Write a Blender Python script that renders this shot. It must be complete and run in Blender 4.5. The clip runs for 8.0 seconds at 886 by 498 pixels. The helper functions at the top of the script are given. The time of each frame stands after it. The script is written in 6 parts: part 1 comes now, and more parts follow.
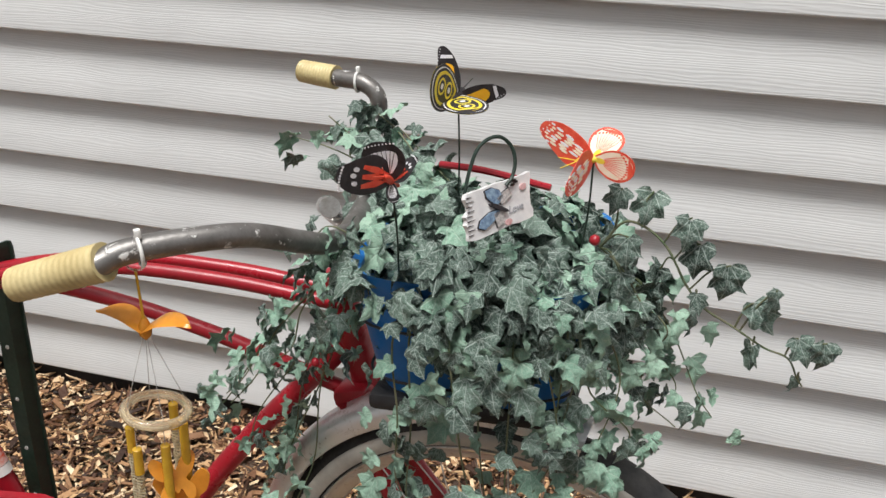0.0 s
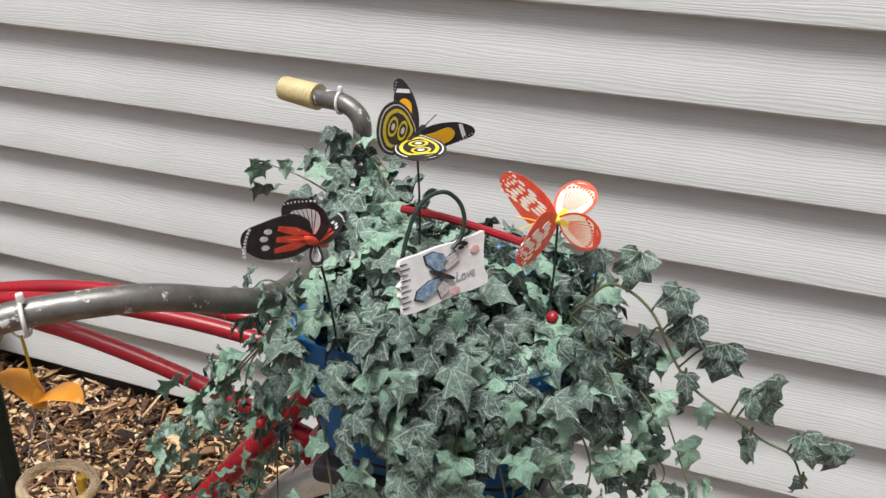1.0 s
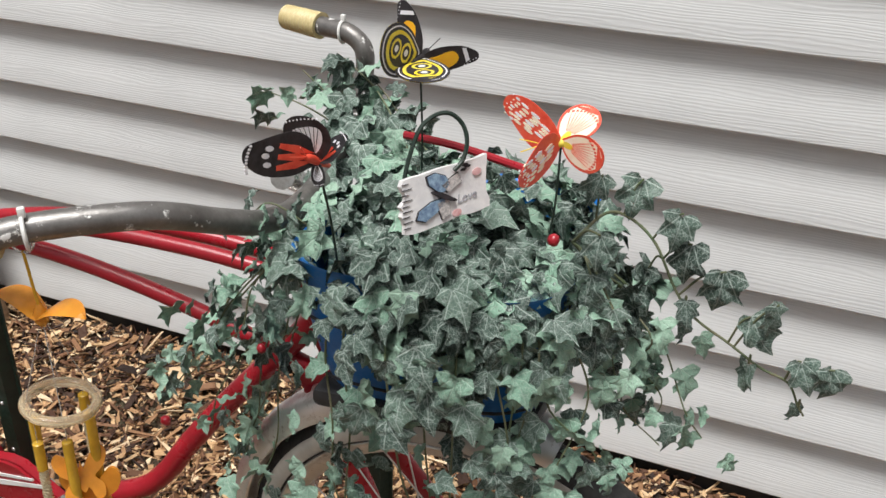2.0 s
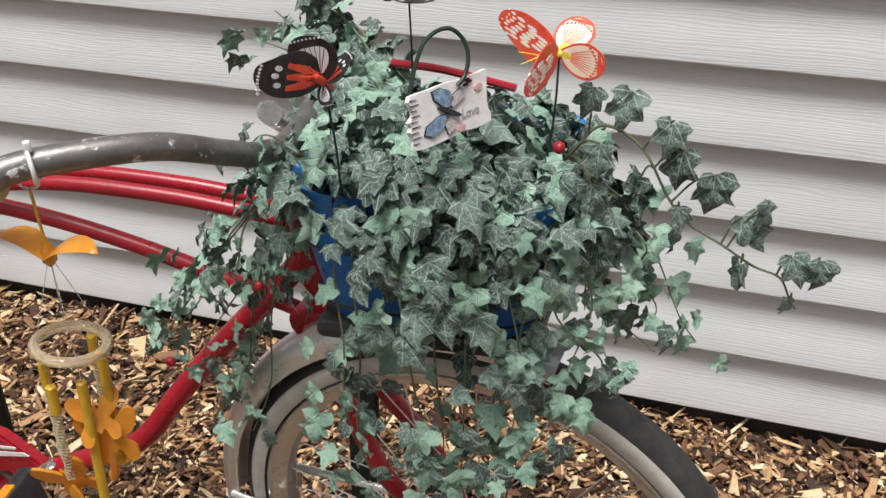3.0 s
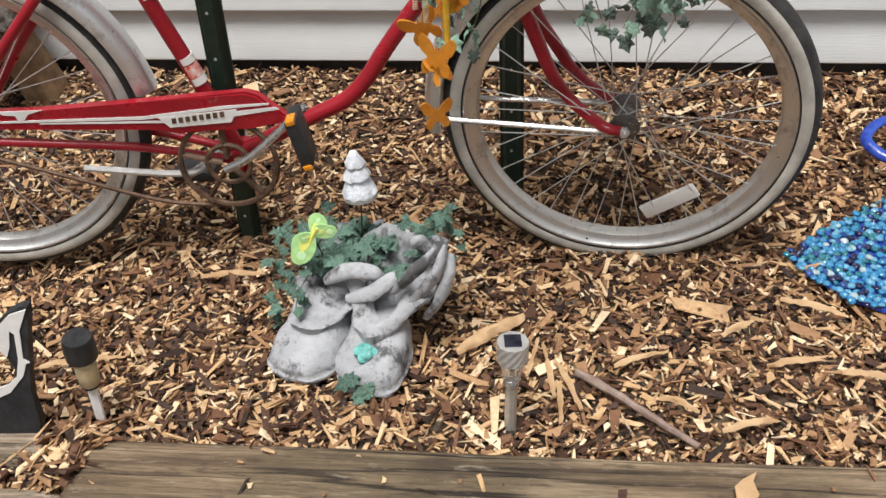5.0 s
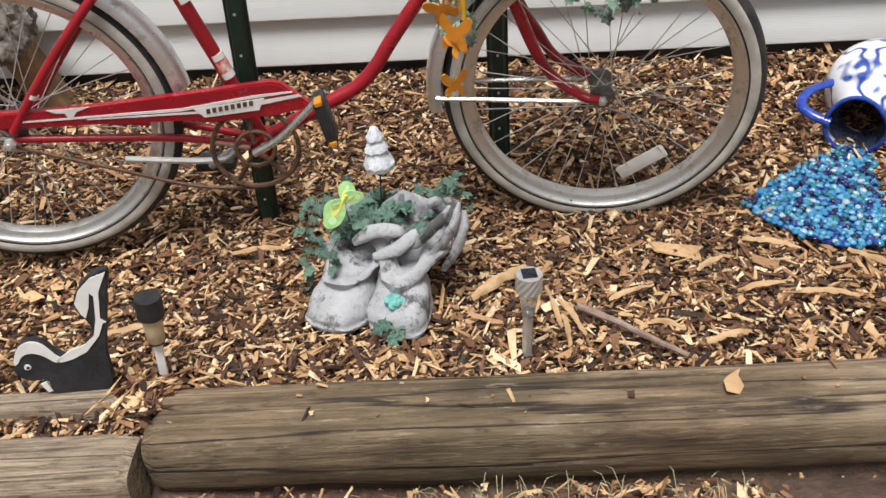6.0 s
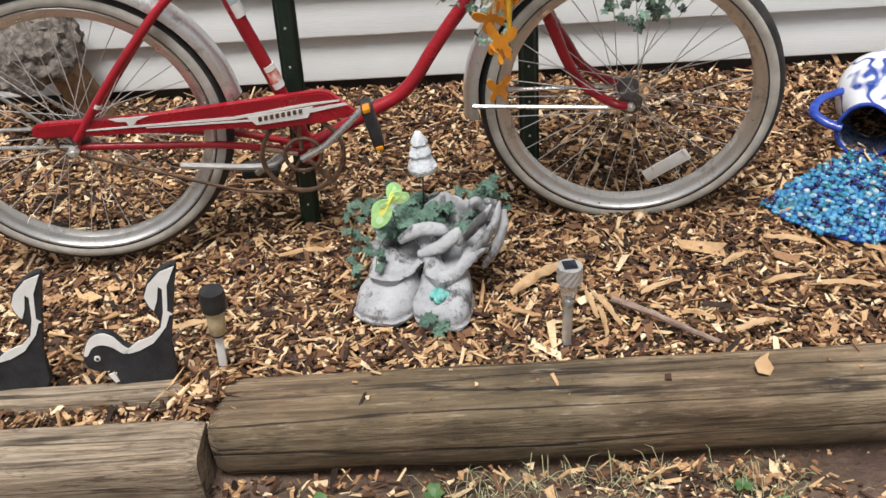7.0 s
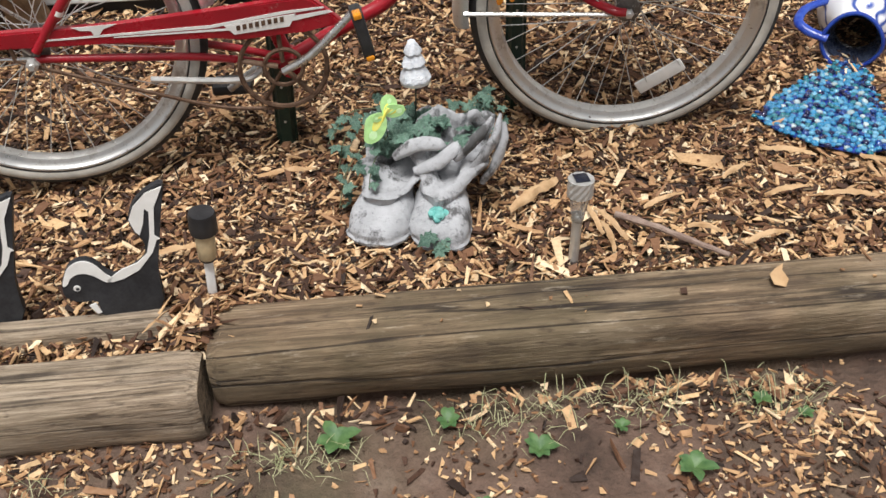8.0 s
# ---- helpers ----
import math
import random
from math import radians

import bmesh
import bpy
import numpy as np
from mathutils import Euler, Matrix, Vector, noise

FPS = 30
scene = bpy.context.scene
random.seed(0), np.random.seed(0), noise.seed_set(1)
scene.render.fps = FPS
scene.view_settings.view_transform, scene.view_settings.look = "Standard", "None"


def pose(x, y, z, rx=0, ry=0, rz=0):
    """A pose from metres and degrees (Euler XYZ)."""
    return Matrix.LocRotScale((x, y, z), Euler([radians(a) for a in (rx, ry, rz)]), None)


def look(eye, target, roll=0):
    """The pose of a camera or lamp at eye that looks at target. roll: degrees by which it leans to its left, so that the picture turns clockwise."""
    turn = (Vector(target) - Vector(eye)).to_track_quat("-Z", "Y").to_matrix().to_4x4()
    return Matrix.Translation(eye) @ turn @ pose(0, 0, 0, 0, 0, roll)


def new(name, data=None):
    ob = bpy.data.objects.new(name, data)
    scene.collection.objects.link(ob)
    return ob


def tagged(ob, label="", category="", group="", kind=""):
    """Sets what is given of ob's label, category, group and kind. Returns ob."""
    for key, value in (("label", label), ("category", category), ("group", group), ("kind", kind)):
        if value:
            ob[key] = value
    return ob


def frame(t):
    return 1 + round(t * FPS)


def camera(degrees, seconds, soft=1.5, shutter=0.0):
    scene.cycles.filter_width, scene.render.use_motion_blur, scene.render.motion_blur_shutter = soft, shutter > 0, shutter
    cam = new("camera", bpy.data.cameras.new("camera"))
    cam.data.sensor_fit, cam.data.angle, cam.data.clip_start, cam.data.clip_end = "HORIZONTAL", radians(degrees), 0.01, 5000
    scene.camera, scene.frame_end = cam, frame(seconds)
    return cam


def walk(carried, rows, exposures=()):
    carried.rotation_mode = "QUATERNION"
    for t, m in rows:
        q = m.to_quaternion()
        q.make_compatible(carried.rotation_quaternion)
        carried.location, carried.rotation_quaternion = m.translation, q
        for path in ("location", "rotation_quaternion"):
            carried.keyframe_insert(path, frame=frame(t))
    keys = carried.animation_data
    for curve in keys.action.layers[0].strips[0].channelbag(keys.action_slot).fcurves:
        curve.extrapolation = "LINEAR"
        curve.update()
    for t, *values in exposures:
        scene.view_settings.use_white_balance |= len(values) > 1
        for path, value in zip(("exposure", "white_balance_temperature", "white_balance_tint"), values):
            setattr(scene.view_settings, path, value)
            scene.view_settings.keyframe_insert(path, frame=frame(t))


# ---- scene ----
cam = camera(50.0, 8.0)
PATH = [
    (0, (0.249, -0.893, 1.278), (-0.261, 0.879, 0.505), 1.6),
    (0.5, (0.298, -0.748, 1.316), (-0.363, 0.987, 0.574), 1.9),
    (1, (0.322, -0.713, 1.303), (-0.349, 0.984, 0.486), 1.2),
    (1.5, (0.327, -0.718, 1.286), (-0.346, 0.948, 0.408), 1.8),
    (2.8, (0.311, -0.747, 1.254), (-0.255, 0.923, 0.311), 1.9),
    (3, (0.272, -0.779, 1.24), (-0.226, 0.908, 0.289), 0.8),
    (3.5, (0.126, -0.937, 1.23), (-0.257, 0.747, 0.221), -2.6),
    (4, (0.087, -1.116, 1.196), (-0.284, 0.526, 0.115), -3.0),
    (4.5, (0.096, -1.303, 1.154), (-0.288, 0.297, 0.017), -4.0),
    (5, (-0.055, -1.449, 1.147), (-0.292, 0.151, -0.029), -3.3),
    (5.2, (-0.123, -1.509, 1.152), (-0.308, 0.088, -0.039), -3.8),
    (6.3, (-0.188, -1.815, 1.198), (-0.283, -0.144, 0.104), -3.8),
    (6.5, (-0.198, -1.854, 1.204), (-0.308, -0.172, 0.127), -4.2),
    (7, (-0.274, -1.863, 1.202), (-0.362, -0.186, 0.117), -4.2),
    (7.5, (-0.368, -1.878, 1.19), (-0.371, -0.226, 0.063), -3.6),
    (8, (-0.435, -1.798, 1.135), (-0.362, -0.208, -0.077), -2.1),
]
walk(cam, [(t, look(eye, target, roll)) for t, eye, target, roll in PATH])

# ---- world and light ----
world = bpy.data.worlds.new("overcast")
scene.world = world
world.use_nodes = True
wn, wl = world.node_tree.nodes, world.node_tree.links
sky = wn.new("ShaderNodeTexSky")
sky.sky_type, sky.sun_disc = "NISHITA", False
sky.sun_elevation, sky.sun_rotation = radians(73), radians(196)
sky.air_density, sky.dust_density, sky.ozone_density = 1.0, 4.0, 1.0
hsv = wn.new("ShaderNodeHueSaturation")
hsv.inputs["Saturation"].default_value = 0.10
wl.new(sky.outputs[0], hsv.inputs["Color"])
wl.new(hsv.outputs[0], wn["Background"].inputs["Color"])
wn["Background"].inputs["Strength"].default_value = 0.092
sun = new("sun", bpy.data.lights.new("sun", "SUN"))
sun.data.energy, sun.data.angle, sun.data.color = 3.75, radians(24), (1.0, 0.985, 0.96)
sun.matrix_world = look((-0.5, -1.9, 6.0), (0, 0, 0))

# ---- materials ----


class Nodes:
    """A small builder for node materials."""

    def __init__(self, name):
        self.m = bpy.data.materials.new(name)
        self.m.use_nodes = True
        self.t = self.m.node_tree
        self.b = self.t.nodes["Principled BSDF"]

    def n(self, kind, **values):
        node = self.t.nodes.new("ShaderNode" + kind)
        for key, v in values.items():
            node.inputs[key.replace("_", " ")].default_value = v
        return node

    def link(self, a, b):
        self.t.links.new(a, b)

    def coord(self, scale=(1, 1, 1), source="Object"):
        c, m = self.n("TexCoord"), self.n("Mapping")
        m.inputs["Scale"].default_value = scale
        self.link(c.outputs[source], m.inputs["Vector"])
        return m.outputs[0]

    def noise(self, scale, detail=6.0, rough=0.6, stretch=(1, 1, 1), source="Object"):
        x = self.n("TexNoise", Scale=scale, Detail=detail, Roughness=rough)
        self.link(self.coord(stretch, source), x.inputs["Vector"])
        return x.outputs["Fac"]

    def ramp(self, fac, stops):
        r = self.n("ValToRGB")
        e = r.color_ramp.elements
        while len(e) < len(stops):
            e.new(0.5)
        for k, (p, c) in enumerate(stops):
            e[k].position, e[k].color = p, (*c, 1) if len(c) == 3 else c
        self.link(fac, r.inputs["Fac"])
        return r.outputs["Color"]

    def grey(self, fac, lo, hi, a=0.0, b=1.0):
        r = self.n("MapRange")
        for k, v in zip(("From Min", "From Max", "To Min", "To Max"), (lo, hi, a, b)):
            r.inputs[k].default_value = v
        self.link(fac, r.inputs["Value"])
        return r.outputs[0]

    def math(self, op, a, b=0.5):
        x = self.n("Math")
        x.operation = op
        for k, v in enumerate((a, b)):
            if isinstance(v, (int, float)):
                x.inputs[k].default_value = v
            else:
                self.link(v, x.inputs[k])
        return x.outputs[0]

    def mix(self, fac, a, b, blend="MIX"):
        x = self.n("Mix")
        x.data_type, x.blend_type = "RGBA", blend
        for k, v in ((0, fac), (6, a), (7, b)):
            if isinstance(v, (int, float)):
                x.inputs[k].default_value = v
            elif isinstance(v, tuple):
                x.inputs[k].default_value = (*v, 1)
            else:
                self.link(v, x.inputs[k])
        return x.outputs[2]

    def out(self, color=None, rough=None, metal=None, bump=None, depth=0.002, **more):
        for key, v in (("Base Color", color), ("Roughness", rough), ("Metallic", metal)):
            if v is None:
                continue
            if isinstance(v, tuple):
                self.b.inputs[key].default_value = (*v, 1)
            elif isinstance(v, (int, float)):
                self.b.inputs[key].default_value = v
            else:
                self.link(v, self.b.inputs[key])
        if bump is not None:
            x = self.n("Bump", Strength=1.0, Distance=depth)
            self.link(bump, x.inputs["Height"])
            self.link(x.outputs[0], self.b.inputs["Normal"])
        for key, v in more.items():
            self.b.inputs[key.replace("_", " ")].default_value = v
        return self.m


def plain(name, a, b, scale=40.0, rough=(0.4, 0.6), metal=0.0, depth=0.0006, bump_scale=160.0, **more):
    """Two tones mottled at one scale, with finer relief."""
    k = Nodes(name)
    f = k.noise(scale, 5)
    g = k.noise(bump_scale, 4)
    return k.out(k.mix(k.grey(f, 0.35, 0.65), a, b), k.grey(g, 0.3, 0.7, *rough), metal, g, depth, **more)


def siding_material():
    k = Nodes("vinyl_siding")
    grain = k.noise(55, 6, 0.6, (0.10, 1, 1.6))
    wave = k.n("TexWave", Scale=62.0, Distortion=16.0, Detail=4.0)
    wave.bands_direction = "Z"
    wave.inputs["Detail Scale"].default_value = 0.7
    k.link(k.coord((0.10, 1, 1)), wave.inputs["Vector"])
    dirt = k.noise(3.0, 5)
    color = k.mix(k.grey(dirt, 0.35, 0.75), (0.675, 0.682, 0.680), (0.606, 0.613, 0.612))
    color = k.mix(k.grey(grain, 0.5, 0.75, 0, 0.10), color, (0.56, 0.55, 0.545))
    return k.out(color, k.grey(grain, 0.3, 0.7, 0.5, 0.65), 0, k.math("ADD", wave.outputs["Fac"], k.math("MULTIPLY", grain, 0.8)), 0.00022)


def chip_material():
    k = Nodes("wood_chip")
    r = k.n("NewGeometry").outputs["Random Per Island"]
    tone = k.ramp(r, [(0.0, (0.016, 0.008, 0.005)), (0.25, (0.080, 0.034, 0.017)), (0.45, (0.205, 0.098, 0.048)),
                      (0.64, (0.43, 0.245, 0.120)), (0.85, (0.69, 0.455, 0.24)), (1.0, (0.88, 0.71, 0.48))])
    streak = k.noise(180, 4, 0.6, (0.6, 0.6, 1.4))
    patch = k.noise(5.0, 4)
    color = k.mix(k.grey(streak, 0.45, 0.75, 0, 0.45), tone, k.mix(1.0, tone, (0.45, 0.35, 0.27), "MULTIPLY"))
    color = k.mix(k.grey(patch, 0.55, 0.70, 0, 0.5), color, k.mix(1.0, color, (0.35, 0.28, 0.25), "MULTIPLY"))
    return k.out(color, k.grey(streak, 0.3, 0.7, 0.6, 0.9), 0, streak, 0.0015)


def timber_material(name="weathered_timber", bleach=0.0):
    k = Nodes(name)
    grain = k.noise(38, 8, 0.68, (0.045, 1, 1))
    fine = k.noise(210, 6, 0.65, (0.05, 1, 1))
    patch = k.noise(2.6, 6, 0.62)
    stain = k.noise(2.2, 5, 0.6, (0.5, 1, 1))
    knots = k.noise(9.0, 3, 0.5, (0.35, 1, 1))
    split = k.noise(15, 4, 0.5, (0.035, 1, 1))
    crack = k.grey(k.math("ABSOLUTE", k.math("SUBTRACT", split, 0.5)), 0.006, 0.022, 1, 0)
    color = k.ramp(grain, [(0.32, (0.040, 0.026, 0.016)), (0.43, (0.16, 0.105, 0.062)), (0.54, (0.30, 0.210, 0.130)), (0.70, (0.56, 0.425, 0.275))])
    color = k.mix(k.grey(fine, 0.45, 0.66, 0, 0.65), color, (0.085, 0.058, 0.038))
    color = k.mix(k.grey(patch, 0.42, 0.62, 0, 0.72), color, (0.105, 0.082, 0.045))
    color = k.mix(k.grey(stain, 0.56, 0.70, 0, 0.6), color, (0.47, 0.365, 0.25))
    color = k.mix(k.grey(fine, 0.30, 0.60, bleach, 0.2 * bleach), color, (0.60, 0.50, 0.39))
    color = k.mix(k.grey(knots, 0.63, 0.72, 0, 0.6), color, (0.06, 0.04, 0.028))
    color = k.mix(k.math("MULTIPLY", crack, k.grey(patch, 0.35, 0.6, 0.2, 0.95)), color, (0.022, 0.014, 0.010))
    pits = k.noise(70, 6, 0.7, (0.22, 1, 1))
    color = k.mix(k.grey(pits, 0.54, 0.66, 0, 0.7), color, (0.050, 0.033, 0.022))
    color = k.mix(k.grey(pits, 0.30, 0.42, 0.35, 0), color, (0.62, 0.52, 0.40))
    relief = k.math("SUBTRACT", k.math("ADD", k.math("SUBTRACT", grain, k.math("MULTIPLY", pits, 0.8)), k.math("MULTIPLY", fine, 0.5)), k.math("MULTIPLY", crack, 0.5))
    return k.out(color, 0.85, 0, relief, 0.007)


def soil_material():
    k = Nodes("soil")
    a, b, c = k.noise(6, 8, 0.65), k.noise(90, 6), k.noise(1.1, 4)
    color = k.ramp(a, [(0.3, (0.036, 0.022, 0.016)), (0.55, (0.150, 0.094, 0.069)), (0.75, (0.25, 0.178, 0.138))])
    color = k.mix(k.grey(b, 0.5, 0.75, 0, 0.5), color, (0.06, 0.042, 0.033))
    color = k.mix(k.grey(c, 0.5, 0.7, 0, 0.5), color, (0.07, 0.09, 0.035))
    return k.out(color, 0.95, 0, k.math("ADD", a, k.math("MULTIPLY", b, 0.4)), 0.02)


def leaf_material(name, dark, mid, vein, strength):
    """Mottled leaf with pale palmate veins, in the leaf's own UV."""
    k = Nodes(name)
    uv = k.coord((1, 1, 1), "UV")
    sep = k.n("SeparateXYZ")
    k.link(uv, sep.inputs[0])
    x, y = k.math("SUBTRACT", sep.outputs[0], 0.5), k.math("SUBTRACT", sep.outputs[1], 0.12)
    near = None
    for deg in (0, 38, -38, 82, -82):
        s, c = math.sin(radians(deg)), math.cos(radians(deg))
        across = k.math("ABSOLUTE", k.math("SUBTRACT", k.math("MULTIPLY", x, c), k.math("MULTIPLY", y, s)))
        along = k.math("ADD", k.math("MULTIPLY", x, s), k.math("MULTIPLY", y, c))
        across = k.math("ADD", across, k.math("MULTIPLY", k.math("LESS_THAN", along, 0.0), 1.0))
        near = across if near is None else k.math("MINIMUM", near, across)
    cells = k.n("TexVoronoi", Scale=14.0)
    cells.feature = "DISTANCE_TO_EDGE"
    k.link(uv, cells.inputs["Vector"])
    wob = k.noise(9, 4, 0.6, (1, 1, 1), "UV")
    net = k.math("MULTIPLY", k.grey(cells.outputs["Distance"], 0.0, 0.12, 1, 0), k.grey(wob, 0.36, 0.58))
    main = k.grey(near, 0.004, 0.020, 0.8, 0)
    veins = k.math("MINIMUM", k.math("ADD", main, k.math("MULTIPLY", net, 0.9)), 1.0)
    rnd = k.n("ObjectInfo").outputs["Random"]
    isl = k.n("NewGeometry").outputs["Random Per Island"]
    each = k.math("FRACT", k.math("ADD", rnd, isl), 0)
    base = k.mix(each, dark, mid)
    mott = k.noise(120, 4)
    base = k.mix(k.grey(mott, 0.4, 0.7, 0, 0.5), base, mid)
    color = k.mix(k.math("MULTIPLY", veins, strength), base, vein)
    return k.out(color, k.grey(mott, 0.3, 0.7, 0.42, 0.62), 0, k.math("SUBTRACT", mott, veins), 0.0008)


def paint_red():
    k = Nodes("red_paint")
    a, b, c = k.noise(14, 6, 0.65), k.noise(220, 4), k.noise(45, 6, 0.7)
    color = k.mix(k.grey(a, 0.4, 0.7), (0.36, 0.011, 0.022), (0.25, 0.008, 0.016))
    color = k.mix(k.grey(b, 0.62, 0.75, 0, 0.35), color, (0.50, 0.10, 0.09))
    color = k.mix(k.grey(c, 0.70, 0.75, 0, 0.85), color, (0.42, 0.33, 0.28))
    return k.out(color, k.grey(a, 0.3, 0.7, 0.22, 0.42), 0, b, 0.0003)


def chrome(name="worn_chrome", tint=(0.62, 0.61, 0.59), rough=(0.16, 0.42)):
    k = Nodes(name)
    a, b = k.noise(22, 6, 0.7), k.noise(150, 5)
    color = k.mix(k.grey(a, 0.55, 0.75), tint, (0.33, 0.29, 0.25))
    color = k.mix(k.grey(b, 0.62, 0.72, 0, 0.6), color, (0.20, 0.12, 0.08))
    return k.out(color, k.grey(a, 0.3, 0.7, *rough), k.grey(b, 0.6, 0.74, 0.95, 0.3), b, 0.0003)


M_SIDING, M_CHIP, M_TIMBER, M_SOIL = siding_material(), chip_material(), timber_material(), soil_material()
M_TIMBERPALE = timber_material("bleached_timber", 0.6)
M_RED, M_CHROME = paint_red(), chrome()
M_BRIGHT = chrome("mudguard_chrome", (0.90, 0.90, 0.91), (0.30, 0.50))
M_RIM = chrome("rim_steel", (0.74, 0.73, 0.71), (0.25, 0.5))


def flaked_bar():
    k = Nodes("bar_tarnished")
    a, b, c = k.noise(22, 6, 0.7), k.noise(150, 5), k.noise(48, 6, 0.7)
    color = k.mix(k.grey(a, 0.4, 0.7), (0.25, 0.24, 0.23), (0.13, 0.12, 0.112))
    flake = k.grey(c, 0.60, 0.64)
    color = k.mix(flake, color, (0.78, 0.77, 0.75))
    return k.out(color, k.grey(a, 0.3, 0.7, 0.3, 0.55), k.grey(c, 0.60, 0.64, 0.7, 0.2), k.math("ADD", b, flake), 0.0004)


M_BAR = flaked_bar()
M_RUST = plain("rusty_chain", (0.10, 0.055, 0.035), (0.19, 0.12, 0.08), 60, (0.5, 0.8), 0.5)
M_STEEL = plain("grey_steel", (0.56, 0.55, 0.53), (0.70, 0.69, 0.67), 40, (0.28, 0.45), 0.55)
M_TYRE = plain("black_rubber", (0.018, 0.018, 0.019), (0.045, 0.043, 0.041), 30, (0.6, 0.85))
M_WHITEWALL = plain("whitewall_rubber", (0.57, 0.545, 0.490), (0.37, 0.35, 0.315), 16, (0.6, 0.8))
M_GREENPOST = plain("green_enamel_steel", (0.006, 0.020, 0.013), (0.013, 0.034, 0.022), 30, (0.35, 0.55))
M_GRIP = plain("cream_grip", (0.66, 0.55, 0.29), (0.52, 0.41, 0.19), 20, (0.4, 0.6))
M_WHITE = plain("white_paint", (0.87, 0.86, 0.84), (0.78, 0.77, 0.74), 30, (0.4, 0.6))
M_BLACK = plain("black_plastic", (0.014, 0.014, 0.016), (0.03, 0.03, 0.032), 40, (0.35, 0.6))
M_BLUEBOX = plain("blue_plastic", (0.006, 0.13, 0.42), (0.010, 0.17, 0.52), 20, (0.3, 0.45))
M_STEM = plain("ivy_stem", (0.09, 0.13, 0.06), (0.16, 0.15, 0.09), 60, (0.5, 0.7))
M_LEAF = leaf_material("ivy_leaf", (0.013, 0.034, 0.025), (0.130, 0.200, 0.158), (0.55, 0.63, 0.58), 0.62)
M_LEAFPALE = leaf_material("ivy_leaf_pale", (0.18, 0.33, 0.24), (0.32, 0.49, 0.37), (0.52, 0.64, 0.55), 0.5)
M_LEAFTEAL = leaf_material("trailing_leaf", (0.030, 0.085, 0.058), (0.12, 0.225, 0.165), (0.36, 0.48, 0.41), 0.45)
# near-black: the shade between ivy leaves, put into colour
M_GAPSHADE = plain("leaf_gap_shade", (0.010, 0.014, 0.010), (0.026, 0.032, 0.022), 60, (0.8, 0.95), 0.0, 0.004)
# foundation tone with the shade below the siding put into it
M_DARK = plain("foundation_in_shade", (0.030, 0.026, 0.024), (0.055, 0.048, 0.043), 12, (0.8, 0.95))

# ---- builders ----
PLACE = {}


def link_mesh(name, data, parent=None, label="", m=None):
    ob = new(name, data)
    if parent is not None:
        ob.parent = parent
        ob.matrix_parent_inverse = PLACE[parent].inverted()
    ob.matrix_basis = m if m is not None else Matrix()
    PLACE[ob] = (m.copy() if m is not None else Matrix())
    if label:
        ob["label"] = label
    return ob


def to_mesh(name, bm, material, smooth=True):
    data = bpy.data.meshes.new(name)
    bmesh.ops.recalc_face_normals(bm, faces=bm.faces)
    bm.to_mesh(data)
    bm.free()
    for m in material if isinstance(material, (list, tuple)) else (material,):
        data.materials.append(m)
    if smooth:
        data.shade_smooth()
        data.set_sharp_from_angle(angle=radians(42))
    return data


def part(name, bm, material, parent, label="", smooth=True):
    return link_mesh(name, to_mesh(name, bm, material, smooth), parent, label)


def thing(name, at, label, category, group="", kind=""):
    """An Empty at the thing's base, to which its parts belong."""
    ob = new(name)
    ob.empty_display_size = 0.05
    ob.location = at
    PLACE[ob] = Matrix.Translation(at)
    return tagged(ob, label, category, group, kind)


def curve_points(points, steps=8, closed=False):
    """A smooth line through the given points."""
    p = [Vector(q) for q in points]
    n, out = len(p), []
    for i in range(n if closed else n - 1):
        a = p[i - 1] if i or closed else p[0] * 2 - p[1]
        b, c = p[i], p[(i + 1) % n]
        d = p[(i + 2) % n] if i + 2 < n or closed else c * 2 - b
        for s in range(steps):
            t = s / steps
            out.append(0.5 * (2 * b + (c - a) * t + (2 * a - 5 * b + 4 * c - d) * t * t + (3 * b - a - 3 * c + d) * t ** 3))
    if not closed:
        out.append(p[-1])
    return out


def sweep(bm, line, radius, sides=10, closed=False, cap=True, flat=1.0):
    """A tube along a line; radius is a number or a function of 0 to 1."""
    n = len(line)
    tan = [(line[(i + 1) % n] - line[i - 1]) if closed or 0 < i < n - 1 else (line[1] - line[0] if i == 0 else line[-1] - line[-2]) for i in range(n)]
    tan = [t.normalized() if t.length > 1e-9 else Vector((0, 0, 1)) for t in tan]
    up = tan[0].orthogonal().normalized()
    rings = []
    for i in range(n):
        up = (up - tan[i] * up.dot(tan[i])).normalized()
        side = tan[i].cross(up)
        r = radius(i / max(1, n - 1)) if callable(radius) else radius
        rings.append([bm.verts.new(line[i] + r * (math.cos(a) * up + flat * math.sin(a) * side)) for a in [2 * math.pi * k / sides for k in range(sides)]])
    for i in range(n if closed else n - 1):
        a, b = rings[i], rings[(i + 1) % n]
        for k in range(sides):
            bm.faces.new((a[k], a[(k + 1) % sides], b[(k + 1) % sides], b[k]))
    if cap and not closed:
        bm.faces.new(rings[0][::-1])
        bm.faces.new(rings[-1])
    return bm


def tube(points, radius, steps=8, sides=10, closed=False, flat=1.0):
    return sweep(bmesh.new(), curve_points(points, steps, closed) if steps > 1 else [Vector(q) for q in points], radius, sides, closed, True, flat)


